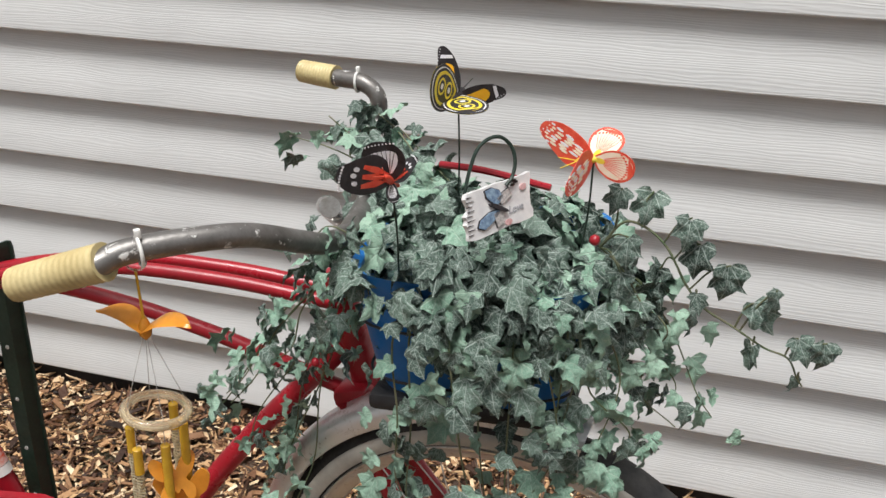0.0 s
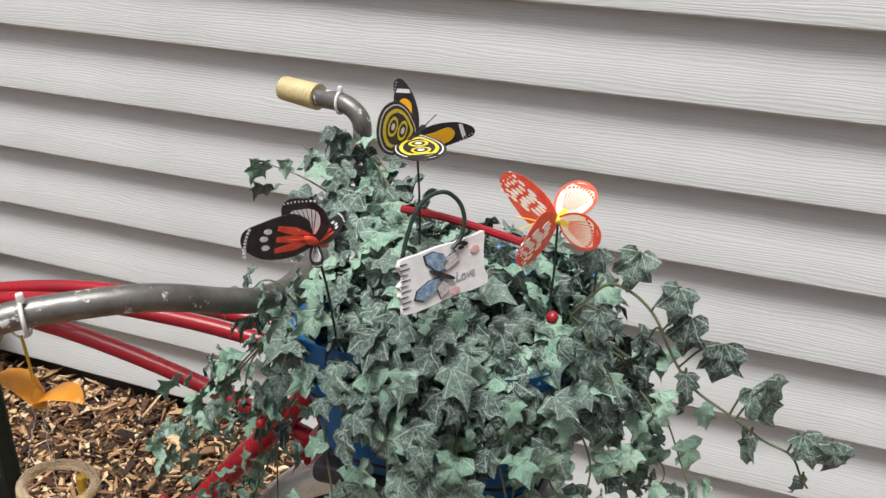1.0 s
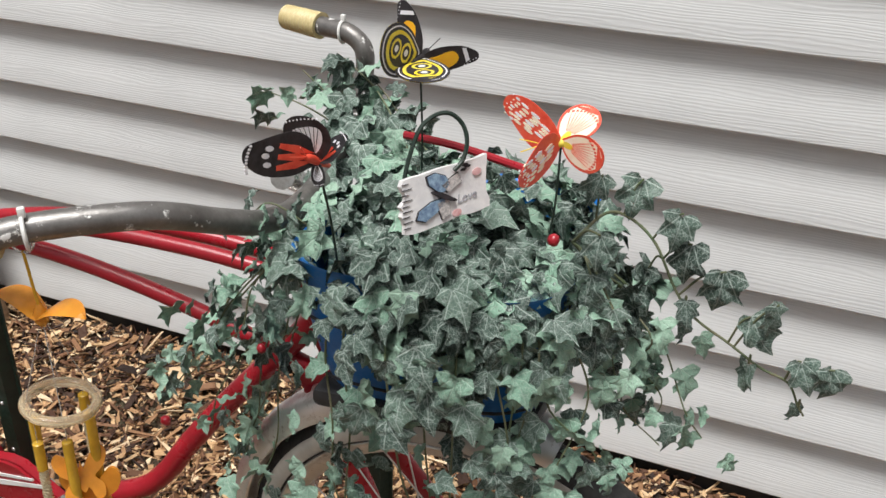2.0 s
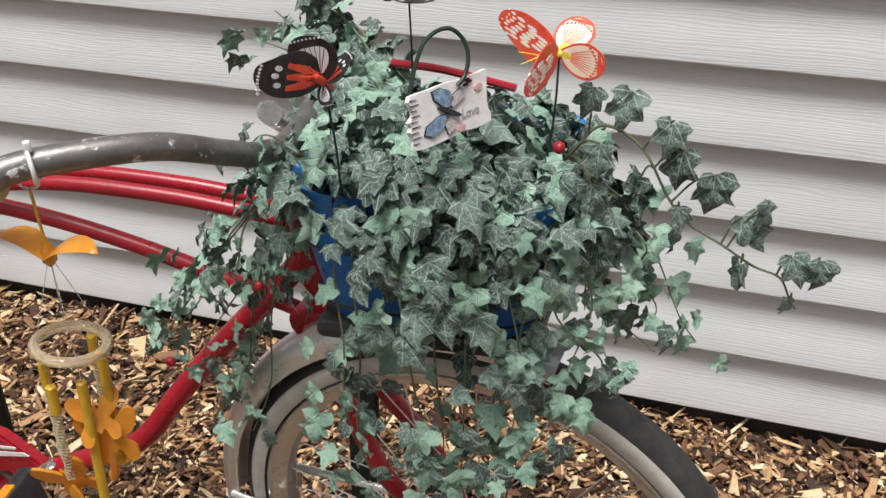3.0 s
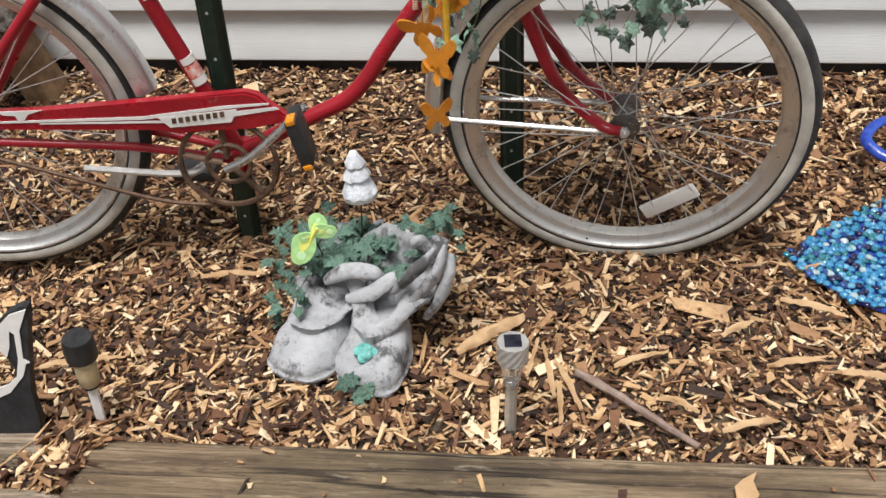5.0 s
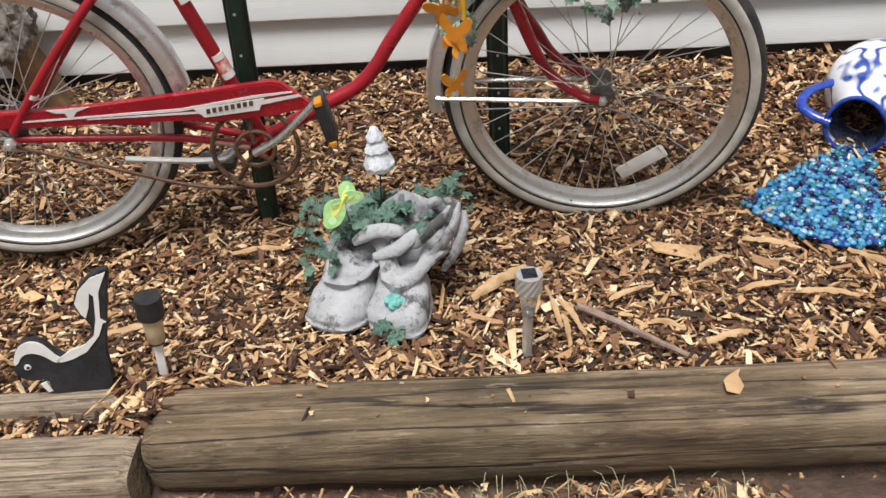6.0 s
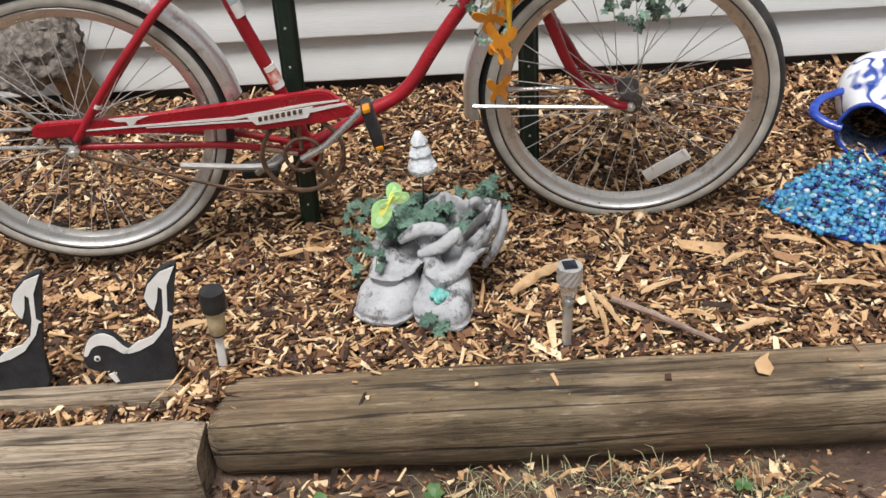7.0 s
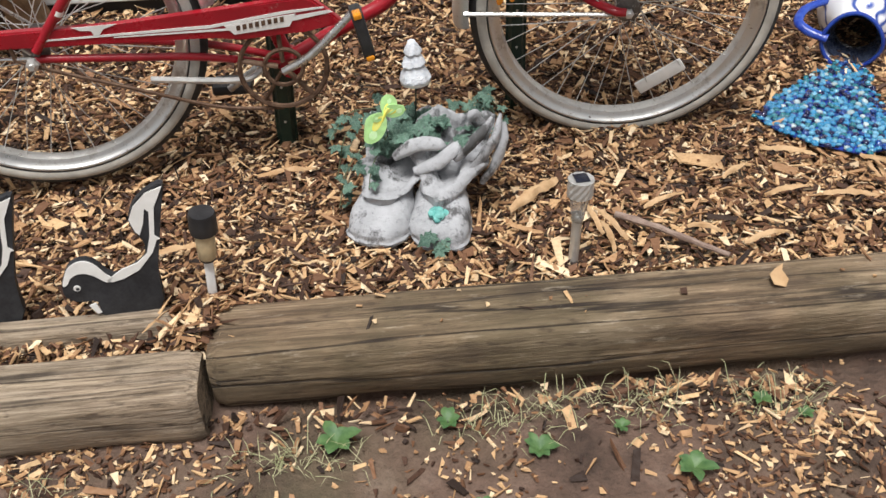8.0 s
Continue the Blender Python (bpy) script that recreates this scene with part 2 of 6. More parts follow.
def lathe(profile, m=None, sides=32, bm=None, cap=True):
    """Turns (radius, height) pairs round z, then lays the shape by m."""
    bm = bm or bmesh.new()
    m = m or Matrix()
    rings = [[bm.verts.new(m @ Vector((r * math.cos(2 * math.pi * k / sides), r * math.sin(2 * math.pi * k / sides), h))) for k in range(sides)] for r, h in profile]
    for a, b in zip(rings, rings[1:]):
        for k in range(sides):
            bm.faces.new((a[k], a[(k + 1) % sides], b[(k + 1) % sides], b[k]))
    if cap:
        bm.faces.new(rings[0][::-1])
        bm.faces.new(rings[-1])
    return bm


def box(size, m=None, bevel=0.0, bm=None, segments=2):
    bm = bm or bmesh.new()
    made = bmesh.ops.create_cube(bm, size=1.0, matrix=(m or Matrix()) @ Matrix.Diagonal((*size, 1)))
    if bevel:
        edges = list({e for v in made["verts"] for e in v.link_edges})
        bmesh.ops.bevel(bm, geom=edges, offset=bevel, segments=segments, affect="EDGES", profile=0.5)
    return bm


def slab(outline, thick, m, bevel=0.0):
    """A flat outline (x, z), given thickness along y, laid by m."""
    bm = bmesh.new()
    front = [bm.verts.new((x, -thick / 2, z)) for x, z in outline]
    back = [bm.verts.new((x, thick / 2, z)) for x, z in outline]
    n = len(outline)
    bm.faces.new(front)
    bm.faces.new(back[::-1])
    for k in range(n):
        bm.faces.new((front[k], back[k], back[(k + 1) % n], front[(k + 1) % n]))
    if bevel:
        bmesh.ops.bevel(bm, geom=[e for e in bm.edges if all(abs(v.co.y + thick / 2) < 1e-6 for v in e.verts)], offset=bevel, segments=2, affect="EDGES")
    bmesh.ops.transform(bm, matrix=m, verts=bm.verts)
    return bm


def rough_up(bm, amount, scale, seed=0.0):
    for v in bm.verts:
        v.co += amount * Vector(noise.noise_vector(v.co * scale + Vector((seed, seed, seed))))
    return bm


def ring(radius, minor, m, sides=64, small=8):
    line = [m @ Vector((radius * math.cos(2 * math.pi * k / sides), 0, radius * math.sin(2 * math.pi * k / sides))) for k in range(sides)]
    return sweep(bmesh.new(), line, minor, small, closed=True)


# ---- setting ----
WALL_Y, COURSE, BASE = 0.760, 0.133, 0.119


def ground_height(x, y):
    rise = max(0.0, min(1.0, (y - 0.12) / 0.62))
    return 0.088 * rise * (0.6 + 0.4 * rise) + 0.012 * noise.noise(Vector((x * 2.3, y * 2.3, 0))) + 0.006 * noise.noise(Vector((x * 9, y * 9, 3)))


def build_ground():
    """Soil that reaches the horizon, with the raised mulch bed behind the timbers."""
    bm = bmesh.new()
    xs = [-600, -60, -8, -4] + [-3 + 0.06 * i for i in range(101)] + [4, 8, 60, 600]
    ys = [-600, -60, -8, -4] + [-3 + 0.06 * i for i in range(40)] + [-0.6 + 0.03 * i for i in range(50)] + [1.2, 4, 60, 600]
    def z(x, y):
        if abs(x) > 3.5 or y > 0.86 or y < -3.2:
            return -0.11
        bed = min(1.0, max(0.0, (y + 0.56) / 0.06))
        washed = 0.050 * math.exp(-((y + 0.585 - 0.02 * x) / 0.045) ** 2) * max(0.0, min(1.0, (x + 0.75) / 0.25)) * (0.75 + 0.5 * noise.noise(Vector((x * 6, 4.0, 0))))
        return (-0.105 - washed + 0.6 * ground_height(x, y)) * (1 - bed) + bed * (ground_height(x, y) - 0.018)
    grid = [[bm.verts.new((x, y, z(x, y))) for x in xs] for y in ys]
    for a, b in zip(grid, grid[1:]):
        for i in range(len(xs) - 1):
            bm.faces.new((a[i], a[i + 1], b[i + 1], b[i]))
    ob = link_mesh("ground", to_mesh("ground", bm, M_SOIL))
    tagged(ob, "bare brown soil with sparse weeds before a mulched bed", "ground", kind="structure")


def build_wall():
    wall = thing("wall_north", (0, WALL_Y, 0), "pale grey vinyl lap siding wall of a house", "wall", kind="structure")
    # strip below the lowest board, its shade given by the near-black colour
    part("foundation", box((12, 0.2, 0.43), Matrix.Translation((0, WALL_Y + 0.118, -0.075)), 0.005), M_DARK, wall, "foundation strip, shade under the siding put into its colour")
    part("backing", box((12, 0.15, 2.9), Matrix.Translation((0, WALL_Y + 0.100, 1.5)), 0.0), M_SIDING, wall)
    bm = bmesh.new()
    prof = [(0.018, 0.001), (-0.010, 0.0), (-0.0125, 0.003), (-0.012, 0.012), (-0.004, 0.050), (0.016, COURSE - 0.004), (0.0175, COURSE + 0.004)]
    cols = 25
    rows = [[bm.verts.new((-6 + 12 * k / (cols - 1), y, z)) for k in range(cols)] for y, z in prof]
    for a, b in zip(rows, rows[1:]):
        for k in range(cols - 1):
            bm.faces.new((a[k], a[k + 1], b[k + 1], b[k]))
    data = to_mesh("board", bm, M_SIDING)
    for k in range(21):
        link_mesh("board", data, wall, m=Matrix.Translation((0.37 * (k % 3), WALL_Y, BASE + COURSE * k)))


def timber_mesh(length, width, height, seed, material):
    bm = bmesh.new()
    ring_pts = []
    for k in range(28):
        a = 2 * math.pi * (k + 0.5) / 28
        c, s = math.cos(a), math.sin(a)
        p = 0.34
        ring_pts.append((math.copysign(abs(c) ** p, c) * width / 2, math.copysign(abs(s) ** p, s) * height / 2))
    n = int(length / 0.02)
    rings = []
    for i in range(n + 1):
        x = length * i / n
        e = min(1.0, 0.90 + 0.10 * min(x, length - x) / 0.02)
        row = []
        for y, z in ring_pts:
            q = Vector((x * 1.2 + seed, y * 9, z * 9))
            f = 1 + 0.050 * noise.noise(q) + 0.02 * noise.noise(Vector((x * 3 + seed, y * 60, z * 60)))
            crack = -0.006 * max(0.0, noise.noise(Vector((x * 1.6 + seed, y * 70, z * 70))) - 0.32) * 4
            under = max(0.0, -z / (height / 2))
            tuck = 1 - under ** 1.6 * (0.34 + 0.22 * noise.noise(Vector((x * 5 + seed, 2.0, 0)))) if y < 0 else 1.0
            row.append(bm.verts.new((x, y * e * f * tuck, z * e * f + (crack if z > 0 else 0))))
        rings.append(row)
    for a, b in zip(rings, rings[1:]):
        for k in range(28):
            bm.faces.new((a[k], a[(k + 1) % 28], b[(k + 1) % 28], b[k]))
    bm.faces.new(rings[0][::-1])
    bm.faces.new(rings[-1])
    return to_mesh("landscape_timber", bm, material)


def build_timbers():
    a = link_mesh("landscape_timber", timber_mesh(2.9, 0.160, 0.15, 3.0, M_TIMBER), m=pose(-0.792, -0.538, -0.043, 0, 0, 1.4))
    tagged(a, "weathered brown landscape timber edging the mulch bed", "timber", "edging timbers")
    b = link_mesh("landscape_timber", timber_mesh(1.9, 0.125, 0.14, 11.0, M_TIMBERPALE), m=pose(-2.700, -0.680, -0.052, 0, 0, 1.9))
    tagged(b, "split weathered landscape timber with a sunken edge", "timber", "edging timbers")
    c = link_mesh("timber_strip", timber_mesh(1.85, 0.05, 0.10, 21.0, M_TIMBERPALE), m=pose(-2.640, -0.530, -0.035, 0, 0, 2.0))
    tagged(c, "narrow grey split strip of the weathered timber", "timber", "edging timbers")


def chip_cloud(name, count, spots, size, seed, label):
    """Loose chips, each a small uneven slab lying at its own tilt."""
    g = np.random.default_rng(seed)
    x, y, z = spots(g, count)
    n = len(x)
    length = g.gamma(3.2, size / 3.2, n).clip(0.005, 0.07)
    width, thick = (g.gamma(3.0, 0.0022, n) + 0.06 * length).clip(0.002, 0.022), g.uniform(0.0012, 0.0042, n)
    big = g.random(n) < 0.05
    length[big] *= 1.45
    width[big] *= 1.5
    yaw, tilt, spin = g.uniform(0, 2 * np.pi, n), g.normal(0, 0.34, n), g.normal(0, 0.45, n)
    corner = np.array([[-1, -1, -1], [1, -1, -1], [1, 1, -1], [-1, 1, -1], [-1, -1, 1], [1, -1, 1], [1, 1, 1], [-1, 1, 1]], float)
    v = np.repeat(corner[None], n, 0) * np.stack([length, width, thick], 1)[:, None, :] * 0.5
    v *= 1 + g.uniform(-0.45, 0.25, (n, 8, 1)) * np.array([1, 1, 0.3])
    for end in ((0, 3, 4, 7), (1, 2, 5, 6)):
        v[:, end, 1] *= g.beta(1.6, 1.1, n)[:, None]
    v[:, :, 1] *= 1.25
    v[:, :, 2] += (g.normal(0, 0.10, n) * 40)[:, None] * v[:, :, 0] ** 2
    cy, sy, ct, st, cs, ss = np.cos(yaw), np.sin(yaw), np.cos(tilt), np.sin(tilt), np.cos(spin), np.sin(spin)
    vy, vz = v[..., 1] * cs[:, None] - v[..., 2] * ss[:, None], v[..., 1] * ss[:, None] + v[..., 2] * cs[:, None]
    vx, vz = v[..., 0] * ct[:, None] + vz * st[:, None], -v[..., 0] * st[:, None] + vz * ct[:, None]
    wx, wy = vx * cy[:, None] - vy * sy[:, None], vx * sy[:, None] + vy * cy[:, None]
    pts = np.stack([wx + x[:, None], wy + y[:, None], vz + z[:, None]], -1).reshape(-1, 3)
    quad = np.array([[0, 3, 2, 1], [4, 5, 6, 7], [0, 1, 5, 4], [1, 2, 6, 5], [2, 3, 7, 6], [3, 0, 4, 7]])
    faces = (np.arange(n)[:, None, None] * 8 + quad[None]).reshape(-1, 4)
    data = bpy.data.meshes.new(name)
    data.from_pydata(pts.tolist(), [], faces.tolist())
    data.materials.append(M_CHIP)
    ob = link_mesh(name, data)
    return tagged(ob, label, "mulch", kind="stuff")


def build_mulch():
    def bed(g, n):
        x, y = g.uniform(-2.2, 2.1, n), g.uniform(-0.470, 0.757, n)
        keep = y > np.where(x < -0.78, -0.455, -0.468 + 0.025 * (x + 0.78))
        x, y = x[keep], y[keep]
        h = np.array([ground_height(a, b) for a, b in zip(x, y)])
        return x, y, h - 0.012 + g.uniform(0, 0.022, len(x))
    chip_cloud("wood_chips", 33000, bed, 0.027, 5, "tan and brown shredded wood mulch covering the bed")
    chip_cloud("fine_chips", 42000, bed, 0.013, 15, "fine broken mulch bits between larger wood chips")
    def front(g, n):
        x = g.uniform(-2.0, 1.6, n)
        y = -0.60 + 0.02 * x - np.abs(g.normal(0, 0.32, n))
        keep = (np.array([noise.noise(Vector((a * 2.5, b * 2.5, 7))) for a, b in zip(x, y)]) + g.normal(0, 0.25, n)) > 0.05
        x, y = x[keep], y[keep]
        h = np.array([ground_height(a, b) for a, b in zip(x, y)])
        return x, y, -0.103 + 0.6 * h + g.uniform(0, 0.006, len(x))
    chip_cloud("soil_crumbs", 9000, front, 0.008, 16, "small bark crumbs scattered on bare soil")
    chip_cloud("scattered_chips", 6600, front, 0.021, 6, "loose wood chips scattered on bare soil")
    def gap(g, n):
        x, y = g.uniform(-2.1, -0.76, n), g.uniform(-0.565, -0.500, n)
        return x, y, -0.03 + g.uniform(0, 0.03, n)
    chip_cloud("trapped_chips", 1500, gap, 0.020, 8, "wood chips lying in the timber's split")
    def joint(g, n):
        return g.normal(-0.815, 0.025, n), g.uniform(-0.56, -0.45, n), g.uniform(-0.01, 0.045, n)
    chip_cloud("heaped_chips", 380, joint, 0.036, 9, "heap of wood chips where two timbers meet")
    def ontop(g, n):
        x = g.uniform(-0.8, 1.2, n)
        return x, -0.535 + 0.025 * (x + 0.8) + g.uniform(-0.05, 0.06, n), np.full(n, 0.036)
    chip_cloud("strewn_chips", 34, ontop, 0.014, 10, "few pale chips strewn on the timber")


build_ground()
build_wall()
build_timbers()
build_mulch()

# ---- bicycle ----


def on(x, z, off=0.0):
    """A place on the bicycle's middle plane, which is turned to the wall and leans a little."""
    return Vector((x, 0.18 + 0.16 * x - 0.05 * (z - 0.35) + off, z))


R_TYRE = 0.328
FRONT = Vector((0.062, 0.108, 0.314))
REAR = Vector((-1.140, -0.002, 0.343))
M_FRONT = Matrix.Translation(FRONT) @ pose(0, 0, 0, 5.0, 0, -4.0) @ Matrix.Scale(1.025, 4)
M_REAR = Matrix.Translation(REAR) @ pose(0, 0, 0, 2.5, 0, 9.5)


def build_wheel(bike, m, name):
    wheel = link_mesh(name, to_mesh(name, ring(0.012, 0.008, m, 20, 8), M_BAR), bike)
    tyre = bmesh.new()
    line = [m @ Vector(((R_TYRE - 0.027) * math.cos(a), 0, (R_TYRE - 0.027) * math.sin(a))) for a in [2 * math.pi * k / 96 for k in range(96)]]
    sweep(tyre, line, 0.027, 16, closed=True)
    part("tyre", tyre, M_TYRE, wheel, "black rubber tyre with grey whitewall")
    for side in (-1, 1):
        bm = bmesh.new()
        prof = [(0.2912, 0.0262), (0.296, 0.0277), (0.302, 0.0282), (0.309, 0.0268), (0.312, 0.0235)]
        rings = [[bm.verts.new(m @ Vector((r * math.cos(2 * math.pi * k / 96), side * w, r * math.sin(2 * math.pi * k / 96)))) for k in range(96)] for r, w in prof]
        for a, b in zip(rings, rings[1:]):
            for k in range(96):
                bm.faces.new((a[k], a[(k + 1) % 96], b[(k + 1) % 96], b[k]))
        part("whitewall", bm, M_WHITEWALL, wheel, "dirty cream whitewall band")
    rim = bmesh.new()
    half = [(0.2885, 0.0238), (0.2872, 0.0256), (0.2845, 0.0256), (0.2820, 0.0235), (0.2795, 0.0195), (0.272, 0.0165), (0.265, 0.0135), (0.262, 0.006)]
    prof = [(r, -w) for r, w in half] + half[::-1]
    rings = [[rim.verts.new(m @ Vector((r * math.cos(2 * math.pi * k / 96), w, r * math.sin(2 * math.pi * k / 96)))) for k in range(96)] for r, w in prof]
    for a, b in zip(rings, rings[1:]):
        for k in range(96):
            rim.faces.new((a[k], a[(k + 1) % 96], b[(k + 1) % 96], b[k]))
    part("rim", rim, M_RIM, wheel, "scuffed chromed steel rim")
    hub = lathe([(0.006, -0.052), (0.009, -0.050), (0.009, -0.040), (0.026, -0.036), (0.026, -0.032), (0.014, -0.028), (0.013, 0.028), (0.026, 0.032), (0.026, 0.036), (0.009, 0.04), (0.009, 0.05), (0.006, 0.052)], m @ pose(0, 0, 0, -90, 0, 0), 18)
    part("hub", hub, M_BAR, wheel)
    spoke = to_mesh("spoke", lathe([(0.0011, 0), (0.0011, 1)], None, 5), M_STEEL)
    for k in range(36):
        a = 2 * math.pi * k / 36
        side = -1 if k % 2 else 1
        lean = 0.95 if (k // 2) % 2 else -0.95
        p = Vector((0.024 * math.cos(a + lean), side * 0.033, 0.024 * math.sin(a + lean)))
        q = Vector((0.263 * math.cos(a), side * 0.004, 0.263 * math.sin(a)))
        d = q - p
        link_mesh("spoke", spoke, wheel, m=m @ Matrix.Translation(p) @ d.to_track_quat("Z", "Y").to_matrix().to_4x4() @ Matrix.Diagonal((1, 1, d.length, 1)))
    return wheel


def fender(m, start, end, radius=0.345, half=0.031):
    """A curved mudguard round the wheel from one angle to the other (degrees, from ahead and upwards)."""
    bm = bmesh.new()
    prof = [(-half, -0.020), (-half * 0.98, -0.008), (-half * 0.78, 0.003), (-half * 0.4, 0.009), (0, 0.0115), (half * 0.4, 0.009), (half * 0.78, 0.003), (half * 0.98, -0.008), (half, -0.020)]
    prof = prof + [(w * 0.94, h - 0.002) for w, h in prof[::-1]]
    n = 48
    rings = []
    for i in range(n + 1):
        a = radians(start + (end - start) * i / n)
        rings.append([bm.verts.new(m @ Vector(((radius + h) * math.cos(a), w, (radius + h) * math.sin(a)))) for w, h in prof])
    for a, b in zip(rings, rings[1:]):
        for k in range(len(prof)):
            j = (k + 1) % len(prof)
            bm.faces.new((a[k], a[j], b[j], b[k]))
    bm.faces.new(rings[0][::-1])
    bm.faces.new(rings[-1])
    return bm


def build_bicycle():
    bike = thing("bicycle", (-0.5, 0, 0), "vintage red cruiser bicycle with whitewall tyres, tied to posts", "bicycle")
    build_wheel(bike, M_FRONT, "front_wheel")
    build_wheel(bike, M_REAR, "rear_wheel")
    # frame
    for off in (-0.018, 0.018):
        part("top_tube", tube([on(-1.129, 0.348, off * 3.0), on(-1.045, 0.454, off * 3.0), on(-0.959, 0.551, off * 2.6), on(-0.879, 0.630, off * 1.9), on(-0.797, 0.671, off * 1.4), on(-0.654, 0.737, off), on(-0.486, 0.769, off), on(-0.328, 0.765, off), on(-0.183, 0.744, off)], 0.0095, 8, 10), M_RED, bike)
    part("cross_tube", tube([on(-0.649, 0.726), on(-0.574, 0.727), on(-0.477, 0.710), on(-0.370, 0.679), on(-0.264, 0.639), on(-0.171, 0.601)], 0.0105), M_RED, bike)
    part("down_tube", tube([on(-0.174, 0.680), on(-0.236, 0.606), on(-0.314, 0.513), on(-0.371, 0.438), on(-0.409, 0.383), on(-0.452, 0.341), on(-0.518, 0.310), on(-0.657, 0.244)], 0.0155, 8, 12), M_RED, bike)
    part("seat_tube", tube([on(-0.662, 0.238), on(-0.714, 0.411), on(-0.769, 0.580), on(-0.817, 0.740)], 0.0150, 4, 12), M_RED, bike)
    seat = part("seat_post", tube([on(-0.813, 0.724), on(-0.833, 0.799), on(-0.850, 0.878)], 0.0125, 4, 12), M_CHROME, bike)
    part("seat_collar", tube([on(-0.813, 0.727), on(-0.820, 0.750)], 0.0185, 1, 14), M_CHROME, bike)
    part("bottom_bracket", lathe([(0.022, -0.036), (0.022, 0.036)], Matrix.Translation(on(-0.662, 0.235)) @ pose(0, 0, 0, 90, 0, 7), 18), M_RED, bike)
    for off in (-0.048, 0.040):
        part("chain_stay", tube([on(-1.137, 0.330, off), on(-0.986, 0.310, off * 0.9), on(-0.823, 0.283, off * 0.7), on(-0.668, 0.235, off * 0.4)], 0.0085), M_RED, bike)
    part("head_tube", tube([on(-0.148, 0.620), on(-0.188, 0.780)], 0.0205, 1, 16), M_RED, bike)
    part("fork_crown", box((0.05, 0.085, 0.026), Matrix.Translation(on(-0.158, 0.613)) @ pose(0, 0, 0, 0, -16, 0), 0.008), M_RED, bike)
    for off in (-0.042, 0.042):
        f = M_FRONT.to_3x3() @ Vector((0, off * 1.15, 0))
        part("fork_blade", tube([on(-0.158, 0.611, off), on(-0.107, 0.477, off), on(-0.069, 0.397) + f, on(-0.031, 0.337) + f, FRONT + f + Vector((-0.035, 0, 0.008)), FRONT + f], lambda t: 0.0150 - 0.006 * t, 8, 12, flat=0.8), M_RED, bike)
        part("axle_nut", lathe([(0.010, 0), (0.010, 0.010), (0.005, 0.012), (0.005, 0.018)], Matrix.Translation(FRONT + f) @ pose(0, 0, 0, 90 if off < 0 else -90, 0, -7), 6), M_STEEL, bike, smooth=False)
    # mudguards and their stays
    part("front_fender", fender(M_FRONT, 74, 186, 0.350, 0.034), M_BRIGHT, bike, "dulled chrome front mudguard")
    part("rear_fender", fender(M_REAR, 8, 172, 0.350, 0.034), M_BRIGHT, bike, "dulled chrome rear mudguard")
    for off in (-0.036, 0.036):
        q = M_FRONT @ Vector((-0.338, off, 0.0))
        part("fender_stay", tube([FRONT + M_FRONT.to_3x3() @ Vector((0.0, off * 1.35, -0.004)), q], 0.0055, 1, 8, flat=0.7), M_CHROME, bike, "dull silver mudguard stay")
        q = M_REAR @ Vector((-0.24, off, 0.24))
        part("fender_stay", tube([REAR + Vector((0, off * 1.4, 0)), q], 0.004, 1, 8), M_CHROME, bike)
        part("fender_stay", tube([REAR + Vector((0, off * 1.4, -0.01)), M_REAR @ Vector((-0.335, off, 0.02))], 0.0045, 1, 8), M_CHROME, bike)
    # chain guard, long and tapering, with pale stripes and a name plate
    m = Matrix(((1.0410, 0.0000, 0.0549, 0.0175), (0.1675, 1.0000, -0.0448, 0.1504), (-0.0184, 0.0000, 1.0705, -0.0013), (0, 0, 0, 1)))
    guard = part("chain_guard", slab([(-1.198, 0.340), (-1.185, 0.350), (-0.985, 0.345), (-0.80, 0.353), (-0.625, 0.362), (-0.606, 0.356), (-0.552, 0.306), (-0.556, 0.300), (-0.62, 0.293), (-0.745, 0.288), (-0.80, 0.300), (-1.185, 0.318), (-1.198, 0.325)], 0.018, m, 0.004), M_RED, bike, "long red chain guard with white stripes")
    f = Matrix.Translation((0, -0.0103, 0)) @ m
    part("stripe", slab([(-1.098, 0.3275), (-1.098, 0.3305), (-0.80, 0.3265), (-0.66, 0.3395), (-0.585, 0.341), (-0.585, 0.3375), (-0.66, 0.3335), (-0.80, 0.3205)], 0.0012, f), M_WHITE, guard, "pale stripe")
    part("stripe", slab([(-0.975, 0.321), (-0.975, 0.323), (-0.76, 0.3165), (-0.76, 0.312)], 0.0012, f), M_WHITE, guard)
    part("stripe", slab([(-0.655, 0.327), (-0.575, 0.333), (-0.568, 0.328), (-0.65, 0.318)], 0.0012, f), M_WHITE, guard)
    part("name_plate", slab([(-0.775, 0.323), (-0.640, 0.332), (-0.652, 0.308), (-0.757, 0.303)], 0.0022, f), M_WHITE, guard, "white plate with dark lettering bars")
    g = Matrix.Translation((0, -0.0018, 0)) @ f
    for k in range(8):
        x = -0.752 + 0.0118 * k
        z = 0.3105 + 0.0012 * k
        part("bar", slab([(x, z), (x + 0.0072, z + 0.0007), (x + 0.0072, z + 0.0107), (x, z + 0.010)], 0.001, g), M_RUST, guard)
    part("scuff", slab([(-1.045, 0.3485), (-0.965, 0.3475), (-0.99, 0.340), (-1.0, 0.328), (-1.008, 0.329), (-1.012, 0.339), (-1.03, 0.341)], 0.0012, f), M_WHITE, guard, "cream patch of lost paint")
    # drive train
    c = on(-0.669, 0.247, -0.052)
    ma = Matrix.Translation(c) @ pose(0, 0, 0, 0, 0, 6.8)
    cw = part("chainwheel", ring(0.090, 0.0055, ma, 48, 6), M_RUST, bike, "rusty toothed chainwheel")
